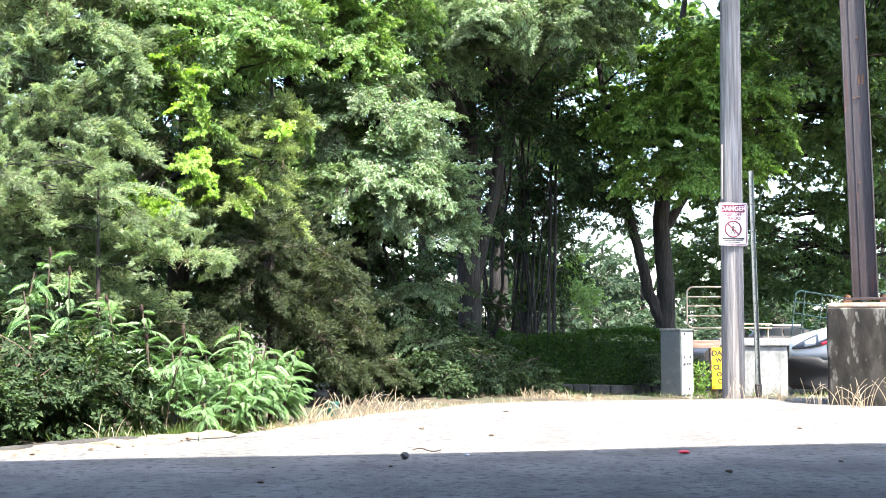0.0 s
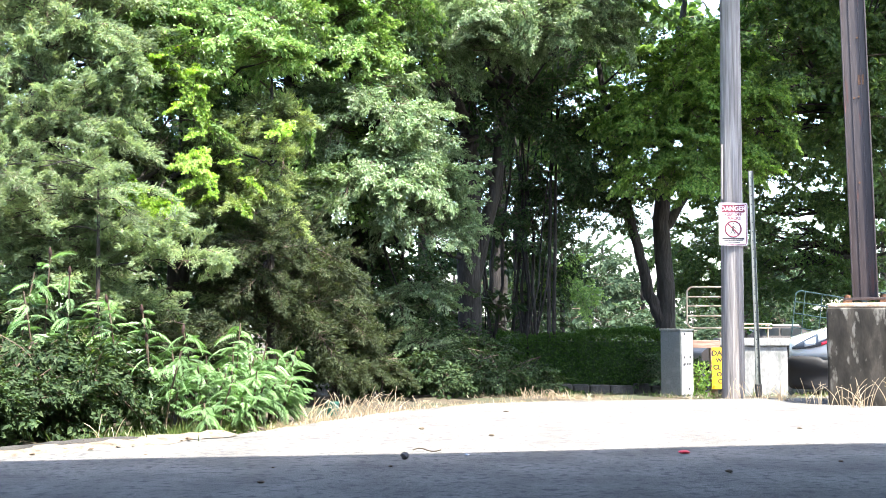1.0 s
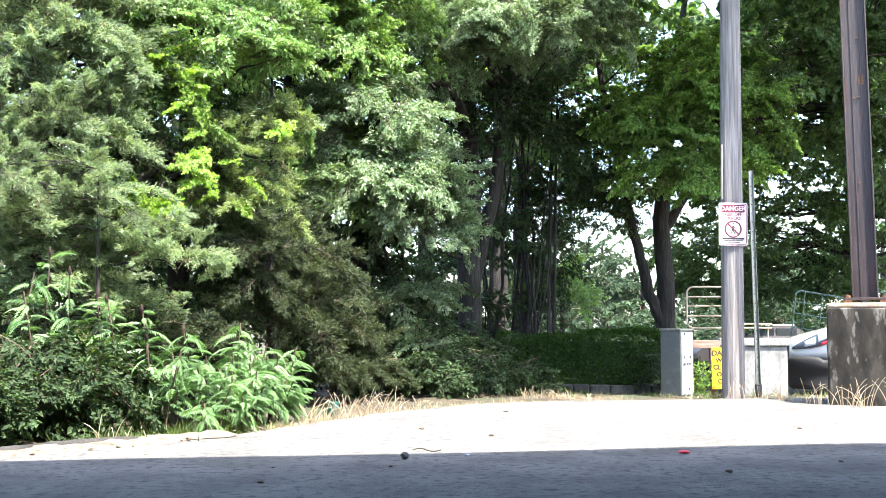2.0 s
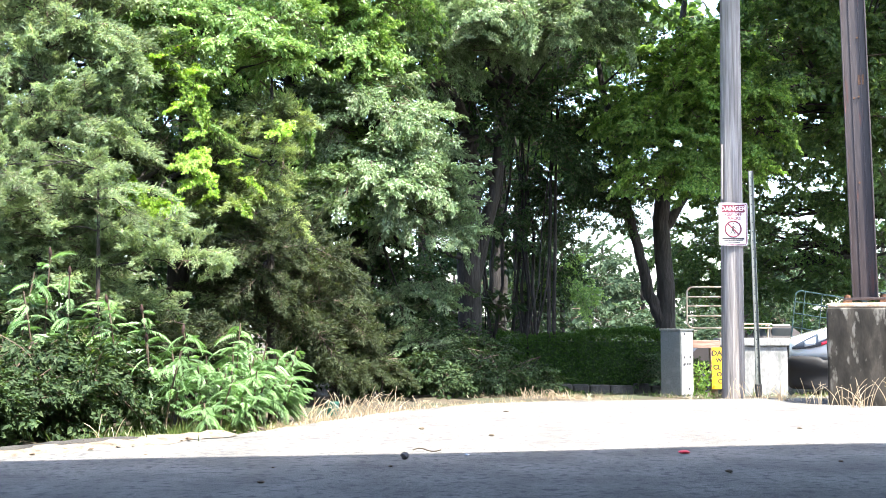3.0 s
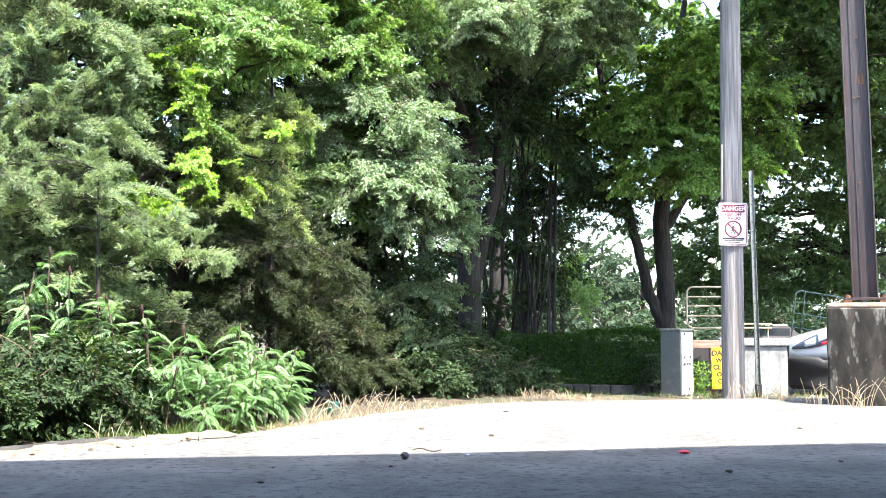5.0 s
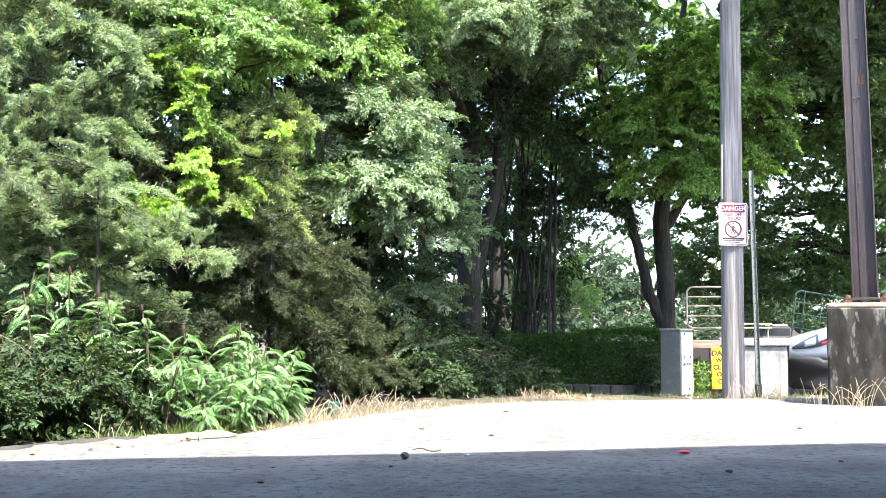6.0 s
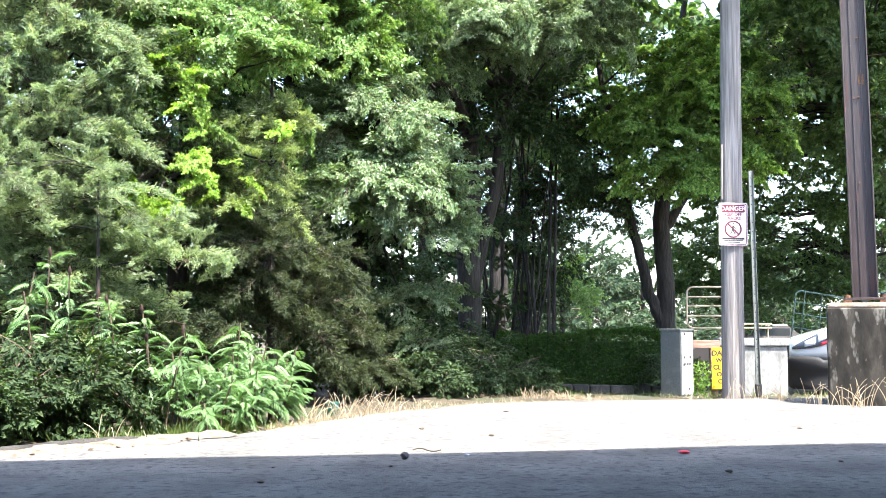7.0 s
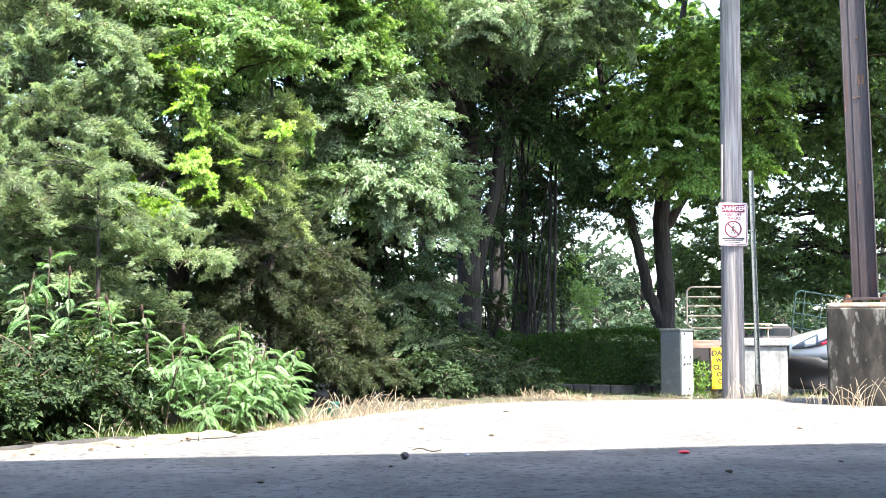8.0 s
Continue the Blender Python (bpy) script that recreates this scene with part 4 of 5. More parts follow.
    tree("cedar_tree", "dark low cedar bush behind the kerb", (-3.05, 8.3, 0), [[(0, 0, 0, 0.04), (0, 0, 0.6, 0.01)]],
         # B_DARK paints the bush's shaded hollow, lighter B_OLIVE its sunlit top
         [((-0.35, -0.1, 0.28), (0.6, 0.4, 0.3), 44, B_DARK, 0.4, 0.05), ((0.35, 0.0, 0.28), (0.6, 0.4, 0.3), 44, B_DARK, 0.4, 0.05), ((0.05, -0.25, 0.42), (0.75, 0.3, 0.10), 26, B_OLIVE, 0.42, 0.2)], 4, sway=0.5)
    # grey-green broadleaf that overhangs the far end of the kerb
    tree("ash_tree", "grey-green broadleaf tree leaning over the lot edge", (-1.0, 12.3, 0), [[(0, 0.5, 0, 0.12), (0, 0.4, 3, 0.09), (-0.3, 0.2, 6.5, 0.03)]],
         [((-0.45, -0.1, 3.7), (0.85, 0.8, 0.9), 76, B_MID, 0.7, 0.3), ((0.25, -0.2, 3.0), (0.75, 0.7, 0.6), 62, B_GREY, 0.65, 0.3), ((0.4, -0.3, 2.25), (0.85, 0.7, 0.5), 80, B_GREY, 0.65, 0.3),
          ((0.75, -0.3, 1.85), (0.6, 0.5, 0.3), 34, B_GREY, 0.6, 0.3), ((-0.3, 0.1, 2.4), (0.8, 0.6, 0.7), 40, B_MID, 0.65, 0.3), ((0.75, 0.0, 1.05), (0.32, 0.3, 0.2), 14, B_GREY, 0.5, 0.15),
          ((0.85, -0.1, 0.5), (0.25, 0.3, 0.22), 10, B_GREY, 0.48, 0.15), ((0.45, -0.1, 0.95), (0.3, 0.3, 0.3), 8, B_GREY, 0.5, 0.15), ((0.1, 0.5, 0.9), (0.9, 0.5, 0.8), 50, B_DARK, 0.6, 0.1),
          # last lobe: unseen overhang, added to shade what lies under the ash
          ((-0.6, 0.0, 4.9), (1.2, 1.0, 1.0), 44, B_MID, 0.95, 0.3), ((3.4, -1.2, 5.6), (0.75, 1.2, 0.35), 80, B_CROWN, 0.7, 5.1)], 5, sway=1.6, swayed=0.5)
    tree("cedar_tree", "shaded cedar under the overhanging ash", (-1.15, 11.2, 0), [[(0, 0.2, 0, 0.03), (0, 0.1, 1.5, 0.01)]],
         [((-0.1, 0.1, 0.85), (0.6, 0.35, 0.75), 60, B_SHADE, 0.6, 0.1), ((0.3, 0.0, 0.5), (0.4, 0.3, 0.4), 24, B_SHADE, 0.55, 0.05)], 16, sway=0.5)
    tree("broadleaf_tree", "tall mid-green broadleaf tree in the thicket", (-1.9, 13.2, 0), [[(0, 0, 0, 0.16), (0, 0, 4, 0.10), (0.2, 0, 6.2, 0.03)]],
         [((0, -0.2, 4.4), (1.7, 1.1, 1.5), 120, B_MID, 0.9, 0.4), ((-0.2, -0.3, 2.6), (1.6, 0.9, 1.2), 60, B_MID, 0.9, 0.3), ((-0.2, 0, 1.6), (1.7, 0.9, 1.2), 24, B_DARK, 1.2, 0.3)], 6, sway=0.7)
    tree("broadleaf_tree", "tall green tree at the edge of the thicket", (-4.5, 11.8, 0), [[(0, 0, 0, 0.16), (0, 0, 4, 0.10), (0.2, 0, 6.2, 0.03)]],
         [((0.2, 0, 4.2), (1.5, 1.0, 1.7), 76, B_MID, 1.0, 0.4), ((1.5, 1.0, 3.2), (1.5, 0.6, 1.5), 40, B_DARK, 1.2, 0.4), ((0, 0, 1.8), (1.5, 1.0, 1.4), 30, B_DARK, 1.3, 0.3)], 7, sway=0.7)
    # tall ash whose crown roofs the dark thicket
    tree("ash_tree", "tall grey-green tree over the dark thicket", (0.15, 15.6, -0.2), [[(0.28, 0, 0, 0.19), (0.26, 0, 2.5, 0.16), (0.1, 0, 7.5, 0.05)], [(0.30, 0.1, 1.6, 0.10), (0.62, 0, 3.0, 0.09), (0.95, 0, 5.5, 0.04)]],
         [((-0.55, -2.0, 4.3), (0.75, 0.7, 0.85), 96, B_GREY, 0.6, 3.0), ((0.15, -2.0, 4.7), (0.8, 0.7, 0.75), 84, B_GREY, 0.6, 3.7), ((1.0, -1.9, 4.75), (0.9, 0.7, 0.5), 90, B_GREY, 0.6, 4.1), ((1.7, -1.8, 4.85), (0.7, 0.6, 0.5), 60, B_GREY, 0.6, 4.1),
          # B_CROWN lobes sit above view, added as blockers to darken the thicket
          ((3.5, -2.6, 6.1), (1.3, 1.0, 0.6), 70, B_CROWN, 0.8, 5.6), ((0.6, -2.5, 4.65), (1.1, 0.5, 0.45), 70, B_GREY, 0.6, 4.1), ((0.9, 0.3, 5.8), (1.7, 0.9, 0.8), 56, B_CROWN, 0.9, 4.8), ((0.5, -0.6, 6.3), (1.6, 1.0, 0.8), 100, B_CROWN, 0.8, 5.4), ((0.2, 0.2, 4.2), (1.3, 0.8, 0.9), 46, B_DARK, 0.85, 3.0),
          ((-0.45, -0.9, 3.2), (0.5, 0.5, 0.5), 24, B_GREY, 0.6, 2.3), ((-0.6, -0.4, 2.2), (0.5, 0.5, 0.8), 26, B_DARK, 0.7, 0.8)], 8, sway=0.9, swayed=0.35)
    # slender dark thicket
    rng = np.random.default_rng(77)
    stems = []
    for k in range(16):
        x, y = rng.uniform(-0.1, 0.85), rng.uniform(-0.8, 0.8)
        lean, r = rng.uniform(-0.5, 0.7), rng.uniform(0.010, 0.034)
        st = [(x, y, 0, r * 1.2)]
        for z, q in ((0.8, 1.05), (1.6, 0.95), (2.4, 0.85), (3.2, 0.7), (4.2, 0.5), (5.2, 0.3)):
            st.append((x + lean * (z / 5) ** 1.3 + rng.normal(0, 0.05), y + rng.normal(0, 0.05), z, r * q))
        stems.append(st)
    for x in (0.86, 0.94):
        stems.append([(x - 0.02, -0.5, 0, 0.034), (x, -0.5, 1.6, 0.028), (x + 0.04, -0.5, 3.4, 0.02), (x + 0.1, -0.4, 5.2, 0.01)])
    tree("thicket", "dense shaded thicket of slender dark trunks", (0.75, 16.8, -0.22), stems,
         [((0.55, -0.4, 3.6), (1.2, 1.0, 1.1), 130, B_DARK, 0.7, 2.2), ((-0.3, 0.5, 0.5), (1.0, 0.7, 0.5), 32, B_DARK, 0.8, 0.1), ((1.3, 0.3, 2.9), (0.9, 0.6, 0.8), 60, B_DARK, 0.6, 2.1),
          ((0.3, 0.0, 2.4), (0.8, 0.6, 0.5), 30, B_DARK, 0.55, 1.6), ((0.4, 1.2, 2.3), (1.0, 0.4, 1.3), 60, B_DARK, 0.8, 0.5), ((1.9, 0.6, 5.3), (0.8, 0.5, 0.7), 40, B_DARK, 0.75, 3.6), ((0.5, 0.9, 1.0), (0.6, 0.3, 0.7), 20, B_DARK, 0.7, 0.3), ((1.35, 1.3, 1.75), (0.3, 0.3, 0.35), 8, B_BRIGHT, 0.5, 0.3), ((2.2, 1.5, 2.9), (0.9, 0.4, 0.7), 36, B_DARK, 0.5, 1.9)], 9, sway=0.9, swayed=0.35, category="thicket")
    # twin-stemmed maple behind the cabinet
    tree("maple_tree", "twin-stemmed maple with a wide green crown", (3.62, 17.4, -0.24),
         [[(0, 0, 0, 0.19), (-0.02, 0, 0.7, 0.165), (0, 0, 1.3, 0.155), (-0.06, 0, 2.7, 0.13), (0.1, 0.1, 4.5, 0.10), (0.4, 0, 6.5, 0.04)],
          [(-0.02, -0.02, 0.95, 0.11), (-0.28, -0.05, 1.5, 0.095), (-0.46, 0, 2.3, 0.085), (-0.68, 0, 3.2, 0.075), (-1.1, 0, 5.5, 0.04)],
          [(0.02, 0, 2.6, 0.08), (0.5, -0.1, 3.4, 0.07), (1.6, -0.4, 4.6, 0.05), (3.0, -0.8, 5.4, 0.03)]],
         # front lobes use the sunlit-coloured B_BRIGHT, the rest plain B_MAPLE
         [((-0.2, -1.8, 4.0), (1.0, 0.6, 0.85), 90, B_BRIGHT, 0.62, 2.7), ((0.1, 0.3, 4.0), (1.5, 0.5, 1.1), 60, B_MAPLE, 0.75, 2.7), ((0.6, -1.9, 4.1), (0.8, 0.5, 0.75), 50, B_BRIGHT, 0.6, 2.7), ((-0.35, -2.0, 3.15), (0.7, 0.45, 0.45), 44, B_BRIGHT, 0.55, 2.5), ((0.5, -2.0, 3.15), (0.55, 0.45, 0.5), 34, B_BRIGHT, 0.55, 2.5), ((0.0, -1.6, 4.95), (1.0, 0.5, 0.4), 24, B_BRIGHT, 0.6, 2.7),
          # the high B_CROWN lobes are unseen, added for shade on hedge and lower crown
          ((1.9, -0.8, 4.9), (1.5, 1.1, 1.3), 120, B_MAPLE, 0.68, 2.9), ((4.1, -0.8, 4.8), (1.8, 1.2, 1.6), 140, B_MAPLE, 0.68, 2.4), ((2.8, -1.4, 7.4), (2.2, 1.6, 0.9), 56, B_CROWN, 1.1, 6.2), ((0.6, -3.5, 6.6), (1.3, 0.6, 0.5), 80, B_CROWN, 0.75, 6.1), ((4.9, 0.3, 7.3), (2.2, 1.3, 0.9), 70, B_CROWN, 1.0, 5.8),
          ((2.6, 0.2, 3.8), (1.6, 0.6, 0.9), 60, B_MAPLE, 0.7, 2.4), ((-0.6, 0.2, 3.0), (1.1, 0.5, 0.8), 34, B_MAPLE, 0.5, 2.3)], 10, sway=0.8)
    tree("maple_tree", "dark green maple with low hanging branches", (7.75, 20.0, -0.25), [[(0, 0, 0, 0.2), (0.05, 0, 3, 0.16), (0, 0, 7, 0.05)]],
         [((-1.5, -0.5, 2.0), (1.1, 0.8, 0.9), 66, B_MAPLE, 0.5, 0.9), ((-1.3, -0.6, 1.5), (1.2, 0.7, 0.65), 80, B_MAPLE, 0.45, 0.8), ((-3.0, 0.0, 1.6), (0.5, 0.5, 0.6), 40, B_MAPLE, 0.42, 0.7), ((-1.2, -0.8, 3.0), (1.4, 0.6, 0.8), 50, B_MAPLE, 0.42, 1.8), ((-0.8, -0.3, 3.5), (2.2, 1.2, 1.2), 130, B_MAPLE, 0.5, 1.0), ((-1.0, 0, 5.6), (2.6, 1.8, 1.4), 60, B_MAPLE, 1.0, 1.0),
          ((-3.1, 0.0, 2.2), (0.65, 0.6, 0.9), 44, B_MAPLE, 0.45, 0.9), ((0.8, 0, 2.3), (1.2, 0.8, 1.3), 54, B_MAPLE, 0.55, 0.4), ((0.3, -0.3, 3.1), (1.0, 0.6, 0.8), 40, B_MAPLE, 0.5, 1.4)], 11, sway=0.8)
    # tall maples behind; one unseen beyond the lot, added to shade the corner
    for k, (x, y) in enumerate(((1.2, 23.5), (6.9, 25.0), (2.0, 27.5), (9.2, 24.0), (11.2, 25.5))):
        tree("maple_tree", "tall dark maple behind the corner", (x, y, float(ground_height(x, y))), [[(0, 0, 0, 0.22), (0, 0, 4, 0.18), (0.2, 0, 9, 0.06)]],
             [((0, 0, 7.4), (2.3, 1.6, 2.4), 28, B_CROWN, 1.6, 4.4)], 60 + k, "maples behind the corner", sway=0.5)
    tree("maple_tree", "unseen broad maple added beyond the lot for shade", (14.5, 13.0, -0.1), [[(0, 0, 0, 0.25), (0, 0, 4, 0.2), (0.2, 0, 9, 0.06)]],
         [((-0.3, 0, 7.0), (3.0, 2.6, 2.6), 46, B_CROWN, 1.7, 3.8)], 66)
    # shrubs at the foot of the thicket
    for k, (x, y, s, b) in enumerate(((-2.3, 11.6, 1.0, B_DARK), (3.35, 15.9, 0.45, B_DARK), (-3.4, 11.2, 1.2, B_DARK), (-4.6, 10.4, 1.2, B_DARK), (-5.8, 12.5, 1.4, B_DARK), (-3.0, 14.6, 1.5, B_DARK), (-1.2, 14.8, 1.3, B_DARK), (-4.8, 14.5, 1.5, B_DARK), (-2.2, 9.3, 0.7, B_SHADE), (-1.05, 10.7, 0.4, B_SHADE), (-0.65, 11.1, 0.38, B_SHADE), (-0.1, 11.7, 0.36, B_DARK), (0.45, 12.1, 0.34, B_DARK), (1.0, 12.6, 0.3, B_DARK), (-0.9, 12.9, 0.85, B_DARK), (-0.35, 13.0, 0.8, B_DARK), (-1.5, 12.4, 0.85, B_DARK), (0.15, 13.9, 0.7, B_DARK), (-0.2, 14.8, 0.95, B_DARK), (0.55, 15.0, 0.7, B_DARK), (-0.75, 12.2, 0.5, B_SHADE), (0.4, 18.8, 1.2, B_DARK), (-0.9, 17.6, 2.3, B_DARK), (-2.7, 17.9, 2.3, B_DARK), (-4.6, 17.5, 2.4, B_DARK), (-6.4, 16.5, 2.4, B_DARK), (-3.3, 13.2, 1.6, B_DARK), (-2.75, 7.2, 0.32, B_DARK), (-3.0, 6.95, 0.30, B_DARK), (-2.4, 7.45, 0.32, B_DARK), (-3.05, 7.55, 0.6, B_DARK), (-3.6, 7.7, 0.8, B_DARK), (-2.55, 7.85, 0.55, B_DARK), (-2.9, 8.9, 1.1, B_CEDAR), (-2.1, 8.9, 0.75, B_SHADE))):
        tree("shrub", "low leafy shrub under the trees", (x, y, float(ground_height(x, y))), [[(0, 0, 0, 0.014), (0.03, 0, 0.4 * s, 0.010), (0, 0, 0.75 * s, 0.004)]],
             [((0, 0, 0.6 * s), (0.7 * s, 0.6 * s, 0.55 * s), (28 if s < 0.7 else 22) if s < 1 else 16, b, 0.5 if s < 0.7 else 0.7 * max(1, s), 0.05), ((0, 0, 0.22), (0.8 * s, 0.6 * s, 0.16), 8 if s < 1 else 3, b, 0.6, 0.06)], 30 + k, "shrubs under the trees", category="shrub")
    # light green young tree beyond the hedge and the far woods
    tree("young_tree", "light green young tree beyond the hedge", (3.0, 27, -0.6), [[(0, 0, 0, 0.08), (0, 0, 2, 0.06), (0, 0, 4, 0.02)]],
         [((-0.2, 0, 2.2), (0.9, 0.8, 0.7), 22, B_MID, 1.1, 1.2)], 41)
    rng = np.random.default_rng(12)
    for k in range(8):
        x, y = -15 + k * 2.1 + rng.uniform(-0.8, 0.8), rng.uniform(25, 31)
        tree("woodland_tree", "dense woodland tree beyond the thicket", (x, y, float(ground_height(x, y))), [[(0, 0, 0, 0.25), (0, 0, 5, 0.2), (0, 0, 9, 0.06)]],
             [((0, 0, 4.6), (2.2, 1.8, 4.4), 16, B_FAR, 1.2, 0.2)], 140 + k, "woods beyond the thicket")
    for k in range(9):
        x, y = 3.5 + k * 1.9 + rng.uniform(-0.5, 0.5), rng.uniform(37, 42)
        tree("bush", "rounded green bush in front of the far woods", (x, y, float(ground_height(x, y))), [[(0, 0, 0, 0.05), (0, 0, 1.5, 0.04), (0, 0, 3.0, 0.02)]],
             [((0, 0, 1.5), (1.3, 1.0, 1.5), 34, B_FAR, 0.65, 0.2)], 180 + k, "bushes before the far woods", category="bush")
    for k in range(17):
        x, y = 1.5 + k * 1.75 + rng.uniform(-1, 1), rng.uniform(56, 78)
        h = rng.uniform(9.5, 12.0)
        tree("woodland_tree", "distant round-crowned woodland tree", (x, y, float(ground_height(x, y))), [[(0, 0, 0, 0.25), (0, 0, h * 0.5, 0.2), (0, 0, h * 0.9, 0.06)]],
             [((0, 0, h * 0.55), (2.3, 2.0, h * 0.42), 40, B_FAR, 1.0, 0.3)], 100 + k, "far woods")


# ---- sumac, hedge, grass ----
def frond_mesh(seed):
    """A pinnate leaf: a thin rachis ribbon with paired drooping leaflets grown to it."""
    rng = np.random.default_rng(seed)
    n = 15
    u = np.linspace(0, 1, n)
    ax = np.stack([0.34 * u, 0.02 * np.sin(u * 3 + seed), 0.07 * u - 0.20 * u ** 2.2], -1)
    V = [tuple(p) for p in ax] + [(p[0], p[1], p[2] - 0.005) for p in ax]
    F = []
    for k in range(n - 1):
        F += [(k, k + 1, n + k + 1), (k, n + k + 1, n + k)]
    for k in range(2, n):
        for side in (-1, 1):
            d = np.array([0.45 + 0.6 * u[k], side, -0.35 + rng.uniform(-0.25, 0.12)])
            d /= np.linalg.norm(d)
            L = 0.095 * (0.5 + 0.6 * math.sin(min(1, u[k] * 0.85 + 0.12) * math.pi)) * rng.uniform(0.88, 1.12)
            w = np.cross(d, [0.25, side * 0.25, 1.0])
            w /= np.linalg.norm(w)
            b = len(V)
            mid = ax[k] + d * L * 0.4
            V += [tuple(mid + w * L * 0.13 + [0, 0, 0.006]), tuple(mid - w * L * 0.13 + [0, 0, 0.006]), tuple(ax[k] + d * L - np.array([0, 0, 0.2 * L]))]
            F += [(k, b, b + 2), (k, b + 2, b + 1)]
    return joined("sumac_frond", [(V, F, 0)], [LEAF_SUMAC])


def make_sumac():
    fronds = [frond_mesh(s) for s in range(5)]
    rng = np.random.default_rng(21)
    cone = []
    zz = np.linspace(0, 1, 7)
    cone = tube(np.stack([0 * zz, 0 * zz, 0.075 * zz], 1), 0.011 * np.sin(np.pi * (0.12 + 0.86 * zz)) + 0.002, 8)
    cone_me = joined("seed_cone", cone, [CONE_RED], True)
    spots = [(-3.05, 8.2, 1.36, 1), (-2.85, 8.15, 1.22, 1), (-2.55, 8.1, 1.05, 1), (-2.38, 8.0, 1.0, 1), (-2.15, 8.0, 0.93, 1), (-2.7, 7.9, 0.85, 0), (-1.62, 8.4, 0.82, 0), (-1.50, 8.5, 0.66, 0),
             (-1.85, 8.15, 0.78, 1), (-1.62, 8.25, 0.66, 0), (-1.38, 8.55, 0.55, 0), (-1.40, 8.75, 0.50, 0), (-2.12, 7.85, 0.72, 1), (-1.32, 8.95, 0.40, 0), (-1.95, 7.75, 0.48, 0), (-2.95, 7.9, 1.05, 0),
             (-1.7, 7.95, 0.45, 0), (-1.45, 8.25, 0.40, 0), (-3.2, 8.0, 1.2, 0)]
    for k in range(34):
        y = rng.uniform(7.5, 9.0)
        x = min(float(verge_x(y)) - rng.uniform(0.2, 0.8), -0.15 * y)
        spots.append((x, y, float(np.clip(0.24 + 0.5 * (float(verge_x(y)) - x) + rng.uniform(-0.1, 0.1), 0.25, 1.2)), 0))
    for x, y, h, c in spots:
        t = thing("sumac", "sumac sapling with arching feathery fronds" + (" and a dark seed cone" if c else ""), "shrub", pose(x, y, 0), "sumac by the kerb")
        lx, ly = rng.uniform(-0.1, 0.15), rng.uniform(-0.15, 0.05)
        u = np.linspace(0, 1, 6)
        stem = np.stack([lx * u ** 1.5, ly * u ** 1.5, (h - 0.05) * u - 0.03 * (1 - u)], 1)
        part("stem", joined("sumac_stem", tube(stem, np.linspace(0.009, 0.006, 6), 6), [TWIG], True), t)
        n = int(rng.integers(12, 16))
        for k in range(n):
            z = 0.35 + 0.65 * (k / n) ** 0.8
            s = rng.uniform(0.42, 0.68) * (0.75 + 0.25 * min(1, h))
            m = pose(lx * z ** 1.5, ly * z ** 1.5, (h - 0.05) * z, rng.uniform(-30, 30), rng.uniform(-32, 28), k * 137.5 + rng.uniform(-20, 20))
            b = part("frond", fronds[int(rng.integers(5))], t, "", m)
            b.scale = (s, s, s)
            if rng.uniform() < 0.25:
                SWAY.append((b, m.copy(), 1.0, rng.uniform(0, 6.28)))
        if c:
            part("seed_cone", cone_me, t, "dark red seed cone", pose(lx, ly, h - 0.09, rng.uniform(-10, 10), rng.uniform(-10, 10), 0))


def make_hedge():
    rng = np.random.default_rng(31)
    t = thing("hedge", "clipped dark green hedge in the shade", "hedge", pose(2.15, 16.6, -0.27))
    hx, hy, hz = 1.28, 0.42, 0.89
    n = 19000
    u = rng.uniform(-1, 1, (n, 3))
    face = rng.integers(0, 4, n)
    u[face == 0, 1] = -1
    u[face == 1, 2] = 1
    u[face == 2, 0] = np.sign(u[face == 2, 0])
    p = np.stack([u[:, 0] * hx, u[:, 1] * hy, (u[:, 2] * 0.5 + 0.5) * hz], 1)
    p[:, 2] += (0.05 * np.sin(p[:, 0] * 2.2) + 0.02 * np.sin(p[:, 0] * 9)) * (p[:, 2] / hz)
    p += rng.normal(0, 0.022, (n, 3))
    nn = np.where((face == 0)[:, None], [0, -1, 0.5], np.where((face == 1)[:, None], [0, -0.3, 1], [0.5, -0.5, 0.5])) + rng.normal(0, 0.6, (n, 3))
    d = rng.normal(0, 1, (n, 3)) + [0, -0.2, 0.6]
    part("foliage", joined("hedge_foliage", [leaves(p, d, nn, rng.uniform(0.035, 0.06, n), rng.uniform(0.02, 0.032, n))], [LEAF_HEDGE]), t)
    # plain dark box stands in for the shade between the hedge leaves
    part("hedge_core", box_mesh("hedge_core", -hx + 0.06, hx - 0.06, -hy + 0.06, hy - 0.06, 0.02, hz - 0.10, LEAF_DARK, 0.04), t, "dark filler for the shaded inside")
    w = thing("low_wall", "low rough grey stone edging under the hedge", "edging", pose(2.15, 16.0, -0.26))
    x = -1.35
    while x < 1.3:
        ln = rng.uniform(0.22, 0.40)
        bm = box_bm(x, x + ln - 0.012, -0.09, 0.09, 0, 0.14 + rng.uniform(-0.04, 0.03), 0.03)
        part("stone", bm_mesh("edging_stone", bm, LOW_STONE), w)
        x += ln


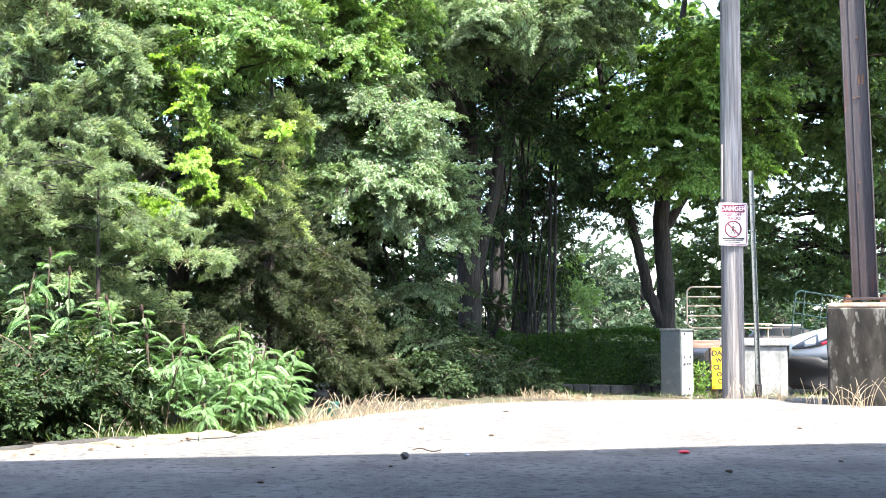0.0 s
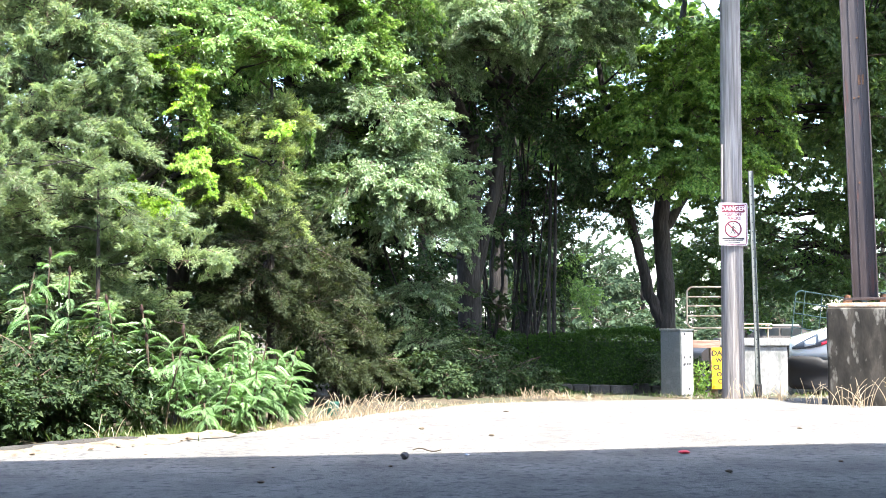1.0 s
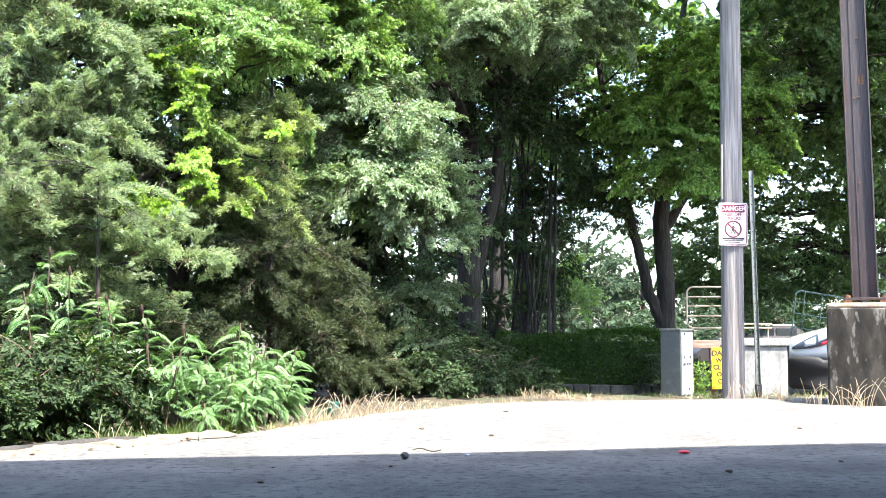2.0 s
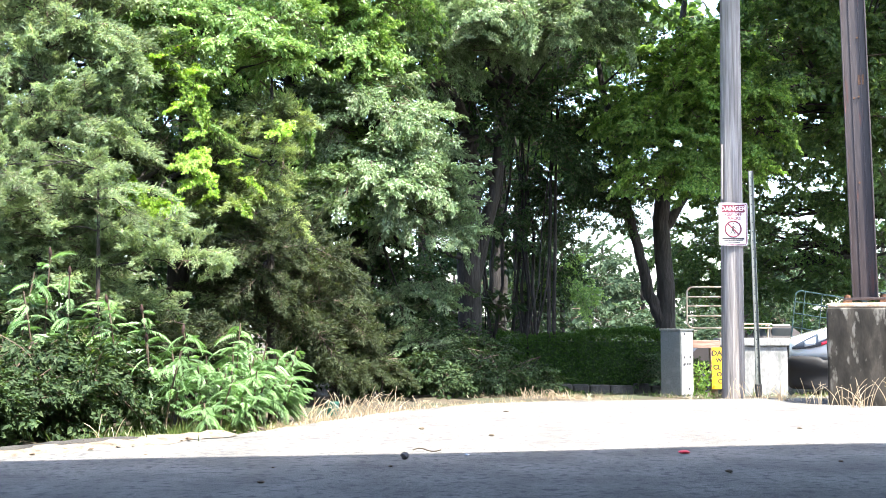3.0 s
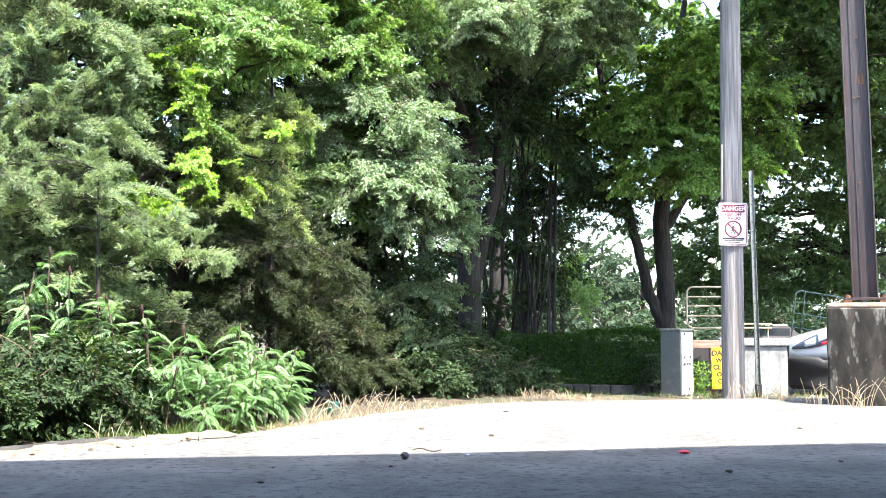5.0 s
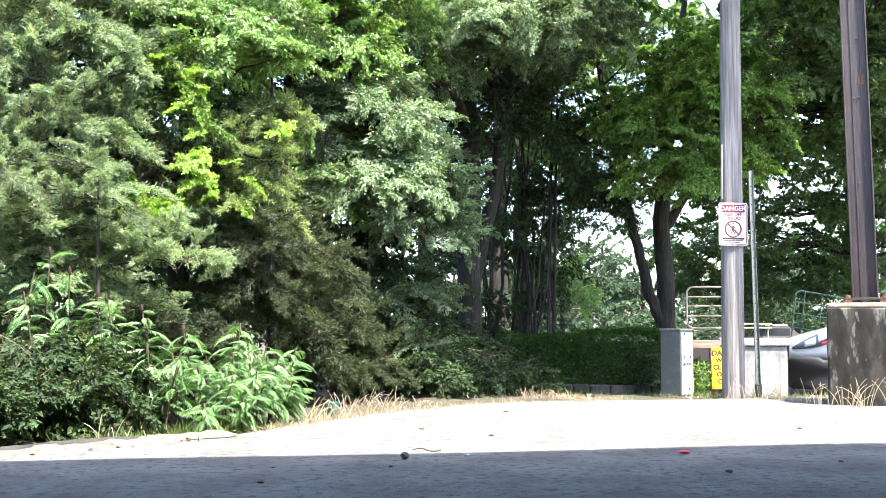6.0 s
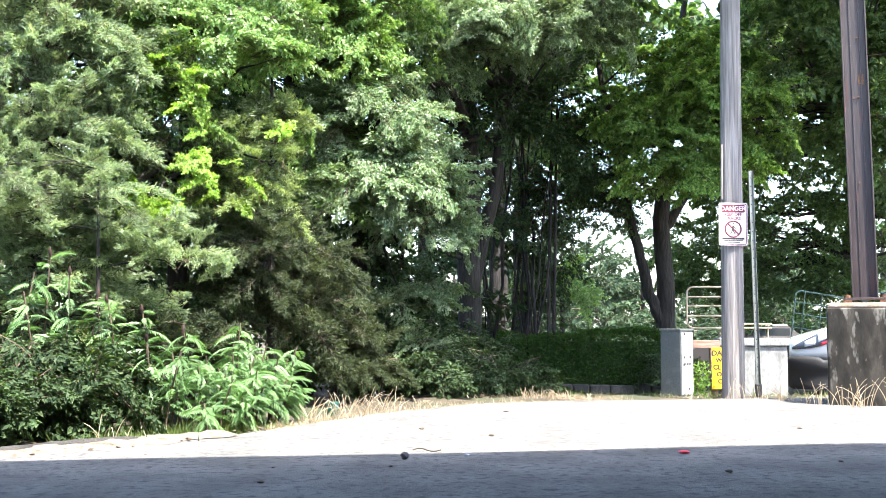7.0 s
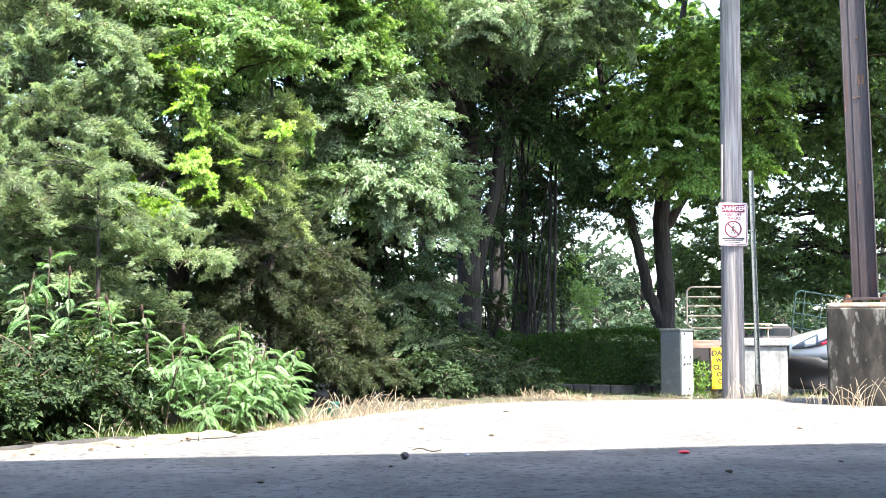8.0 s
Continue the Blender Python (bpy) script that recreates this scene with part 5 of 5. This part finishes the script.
def blades(rng, pts, n, spread, h, w, lean=0.5):
    """Grass blades round each point."""
    P = np.repeat(np.asarray(pts, float), n, 0)
    P[:, :2] += rng.normal(0, spread, (len(P), 2))
    D = np.stack([rng.normal(0, lean, len(P)), rng.normal(0, lean, len(P)), np.ones(len(P))], 1)
    L = h * rng.uniform(0.4, 1.25, len(P))
    return leaves(P, D, rng.normal(0, 1, (len(P), 3)), L, w * rng.uniform(0.7, 1.3, len(P)), 0, 0.1, rng.uniform(-0.3, 0.3, len(P))[:, None], 0.3)


def make_grass():
    rng = np.random.default_rng(41)
    y = rng.uniform(6.95, 8.3, 150)
    x = verge_x(y) - rng.uniform(0.25, 0.7, 150)
    tagged(new("grass", joined("grass", [blades(rng, np.stack([x, y, 0 * x - 0.03], 1), 22, 0.10, 0.11, 0.005, 1.0)], [GRASS_GREEN])), "green grass and weeds behind the kerb", "grass", kind="stuff")
    y = np.concatenate([rng.uniform(8.0, 10.4, 90), rng.uniform(10.4, 11.0, 18)])
    x = verge_x(y) - rng.uniform(-0.02, 0.22, len(y))
    px = np.concatenate([rng.normal(0.95, 0.3, 26), rng.uniform(0.6, 5.0, 34)])
    py = 11.45 + rng.uniform(-0.1, 0.5, 60)
    pts = np.concatenate([np.stack([x, y], 1), np.stack([px, py], 1)])
    pts = np.concatenate([pts, np.full((len(pts), 1), -0.03)], 1)
    tagged(new("dry_grass", joined("dry_grass", [blades(rng, pts, 17, 0.08, 0.08, 0.003, 1.2)], [GRASS_DRY])), "dry tan grass along the lot edge", "grass", kind="stuff")
    # weeds beyond the lot
    px, py = rng.uniform(0.0, 6.5, 150), rng.uniform(11.9, 15.5, 150)
    pts = np.stack([px, py, ground_height(px, py) - 0.03], 1)
    tagged(new("weeds", joined("weeds", [blades(rng, pts, 16, 0.12, 0.09, 0.009, 0.7)], [GRASS_GREEN])), "low weeds beyond the lot edge", "weeds", kind="stuff")
    # bright weed clump between cabinet and sign
    t = thing("weed_clump", "bright green weed clump beside the cabinet", "weed", pose(3.2, 13.62, -0.22))
    p = np.stack([np.clip(rng.normal(0, 0.10, 620), -0.20, 0.20), rng.normal(0, 0.07, 620), 0.5 * rng.uniform(0.0, 1.0, 620) ** 1.3], 1)
    part("foliage", joined("weed_foliage", [leaves(p, rng.normal(0, 1, (620, 3)) + [0, 0, 0.5], rng.normal(0, 0.6, (620, 3)) + [0, -0.3, 1], 0.055, 0.028)], [LEAF_BRIGHT]), t)
    part("stems", joined("weed_stems", sum([tube([(0, 0, 0), (rng.normal(0, 0.05), rng.normal(0, 0.05), 0.25), (rng.normal(0, 0.1), rng.normal(0, 0.08), 0.45)], 0.004, 4) for k in range(9)], []), [TWIG]), t)
    # bent dry stalks round the footing and the pole
    for cx, cy, n, h in ((3.75, 9.98, 26, 0.30), (4.25, 9.95, 22, 0.32), (3.45, 10.9, 26, 0.15), (3.1, 11.25, 12, 0.22), (3.62, 10.4, 10, 0.28), (3.45, 11.3, 10, 0.2), (-2.1, 7.02, 7, 0.18), (-1.05, 8.75, 20, 0.2), (-0.85, 8.95, 24, 0.24), (-0.68, 9.2, 24, 0.26), (-0.5, 9.45, 22, 0.2), (-0.25, 9.75, 16, 0.16), (0.85, 11.3, 22, 0.14), (1.15, 11.35, 16, 0.12)):
        ch = []
        for k in range(n):
            x0, y0 = cx + rng.normal(0, 0.10), cy + rng.normal(0, 0.04)
            a, l = rng.uniform(0, 2 * math.pi), h * rng.uniform(0.5, 1.2)
            b = rng.uniform(0.2, 0.9)
            u = np.linspace(0, 1, 6)
            ch += tube(np.stack([x0 + math.cos(a) * l * b * u ** 1.4, y0 + 0.5 * math.sin(a) * l * b * u ** 1.4, l * (u - 0.45 * b * u ** 2.5) - 0.01], 1), np.linspace(0.0036, 0.0015, 6), 4)
        tagged(new("dry_stalks", joined("dry_stalks", ch, [GRASS_DRY])), "bent dry grass stalks", "grass", kind="stuff")


def make_litter():
    rng = np.random.default_rng(51)
    def pebble(x, y, r, mat, name="pebble", label="small dark stone lying on the asphalt", cat="stone", flat=0.7, lift=0.0):
        bm = bmesh.new()
        bmesh.ops.create_icosphere(bm, subdivisions=2, radius=r)
        for v in bm.verts:
            v.co *= 1 + 0.35 * noise.noise(v.co * (1.2 / r) + Vector((x, y, 0)))
            v.co.z *= flat
        tagged(new(name, bm_mesh(name, bm, mat)), label, cat).matrix_basis = pose(x, y, r * flat * 0.8 + lift, 0, 0, rng.uniform(0, 360))
    pebble(-0.217, 6.14, 0.024, STONE_DARK, flat=0.9)
    pebble(1.42, 6.40, 0.034, RED_BIT, "plastic_scrap", "crumpled red plastic scrap on the asphalt", "litter", 0.32)
    pebble(0.14, 6.30, 0.012, LAMP_CLEAR, "foil_bit", "tiny shiny bit on the asphalt", "litter", 0.5)
    for x, y, r in ((-0.87, 5.2, 0.018), (1.47, 5.58, 0.020), (-1.72, 6.28, 0.016), (-0.155, 7.87, 0.024), (-0.28, 5.8, 0.012), (-0.9, 5.75, 0.010), (0.33, 7.4, 0.02), (2.2, 6.0, 0.014), (2.0, 6.6, 0.012),
                    (0.55, 9.4, 0.025), (2.6, 7.9, 0.02)):
        pebble(x, y, r, DEAD_LEAF, "dead_leaf", "curled dead leaf on the asphalt", "leaf", 0.4)
    u = np.linspace(0, 1, 7)
    tagged(new("twig", joined("twig", tube(np.stack([-0.18 + 0.17 * u, 6.47 + 0.03 * np.sin(u * 5), 0.012 + 0.008 * np.sin(u * 7)], 1), 0.004, 5), [DEAD_LEAF], True)), "thin dark twig on the asphalt", "twig")
    for k in range(44):
        y = rng.uniform(5.9, 7.8)
        x = float(verge_x(y)) + rng.uniform(-0.1, 0.2)
        pebble(x, y, rng.uniform(0.008, 0.02), DEAD_LEAF if k % 3 else SAND, "leaf_litter", "bit of leaf litter on the drifted sand", "litter", 0.4, 0.012)
    t = thing("plastic_tub", "small dark teal plastic tub in the grass", "tub", pose(-0.93, 9.1, 0.0))
    part("tub", joined("tub", tube([(0, 0, 0), (0, 0, 0.10)], [0.045, 0.055], 14), [TEAL], True), t)
    part("tub_rim", joined("tub_rim", tube([(0, 0, 0.101), (0, 0, 0.112)], 0.06, 14), [TEAL]), t)


def motions():
    """The far car drives up and stops; boughs and fronds stir in the wind."""
    z = float(ground_height(0, 32.0))
    walk(FAR_CAR, [(t, pose(x, 32, z)) for t, x in ((0.0, 9.7), (1.0, 9.62), (2.0, 9.48), (3.0, 9.35), (3.7, 9.3), (4.5, 9.28), (5.5, 9.28), (8.0, 9.28))])
    for b, m, deg, ph in SWAY:
        s = b.scale.copy()
        rows = []
        for k in range(17):
            t = k * 0.5
            a = deg * (0.55 * math.sin(1.15 * t + ph) + 0.35 * math.sin(2.6 * t + 2 * ph) - 0.25 * math.cos(0.5 * t))
            c = deg * 0.6 * math.sin(1.6 * t + ph * 1.7)
            rows.append((t, m @ pose(0, 0, 0, 0.7 * c, a, 0.8 * c)))
        walk(b, rows)
        b.scale = s


make_ground()
make_pavement()
make_kerb()
make_canopy()
make_utility_pole()
make_danger_sign()
make_steel_post()
make_concrete_block()
make_channel_post()
make_cabinet()
make_wall_and_beam()
make_gates()
FAR_CAR = make_far_car()
make_car()
make_trees()
make_sumac()
make_hedge()
make_grass()
make_litter()
motions()
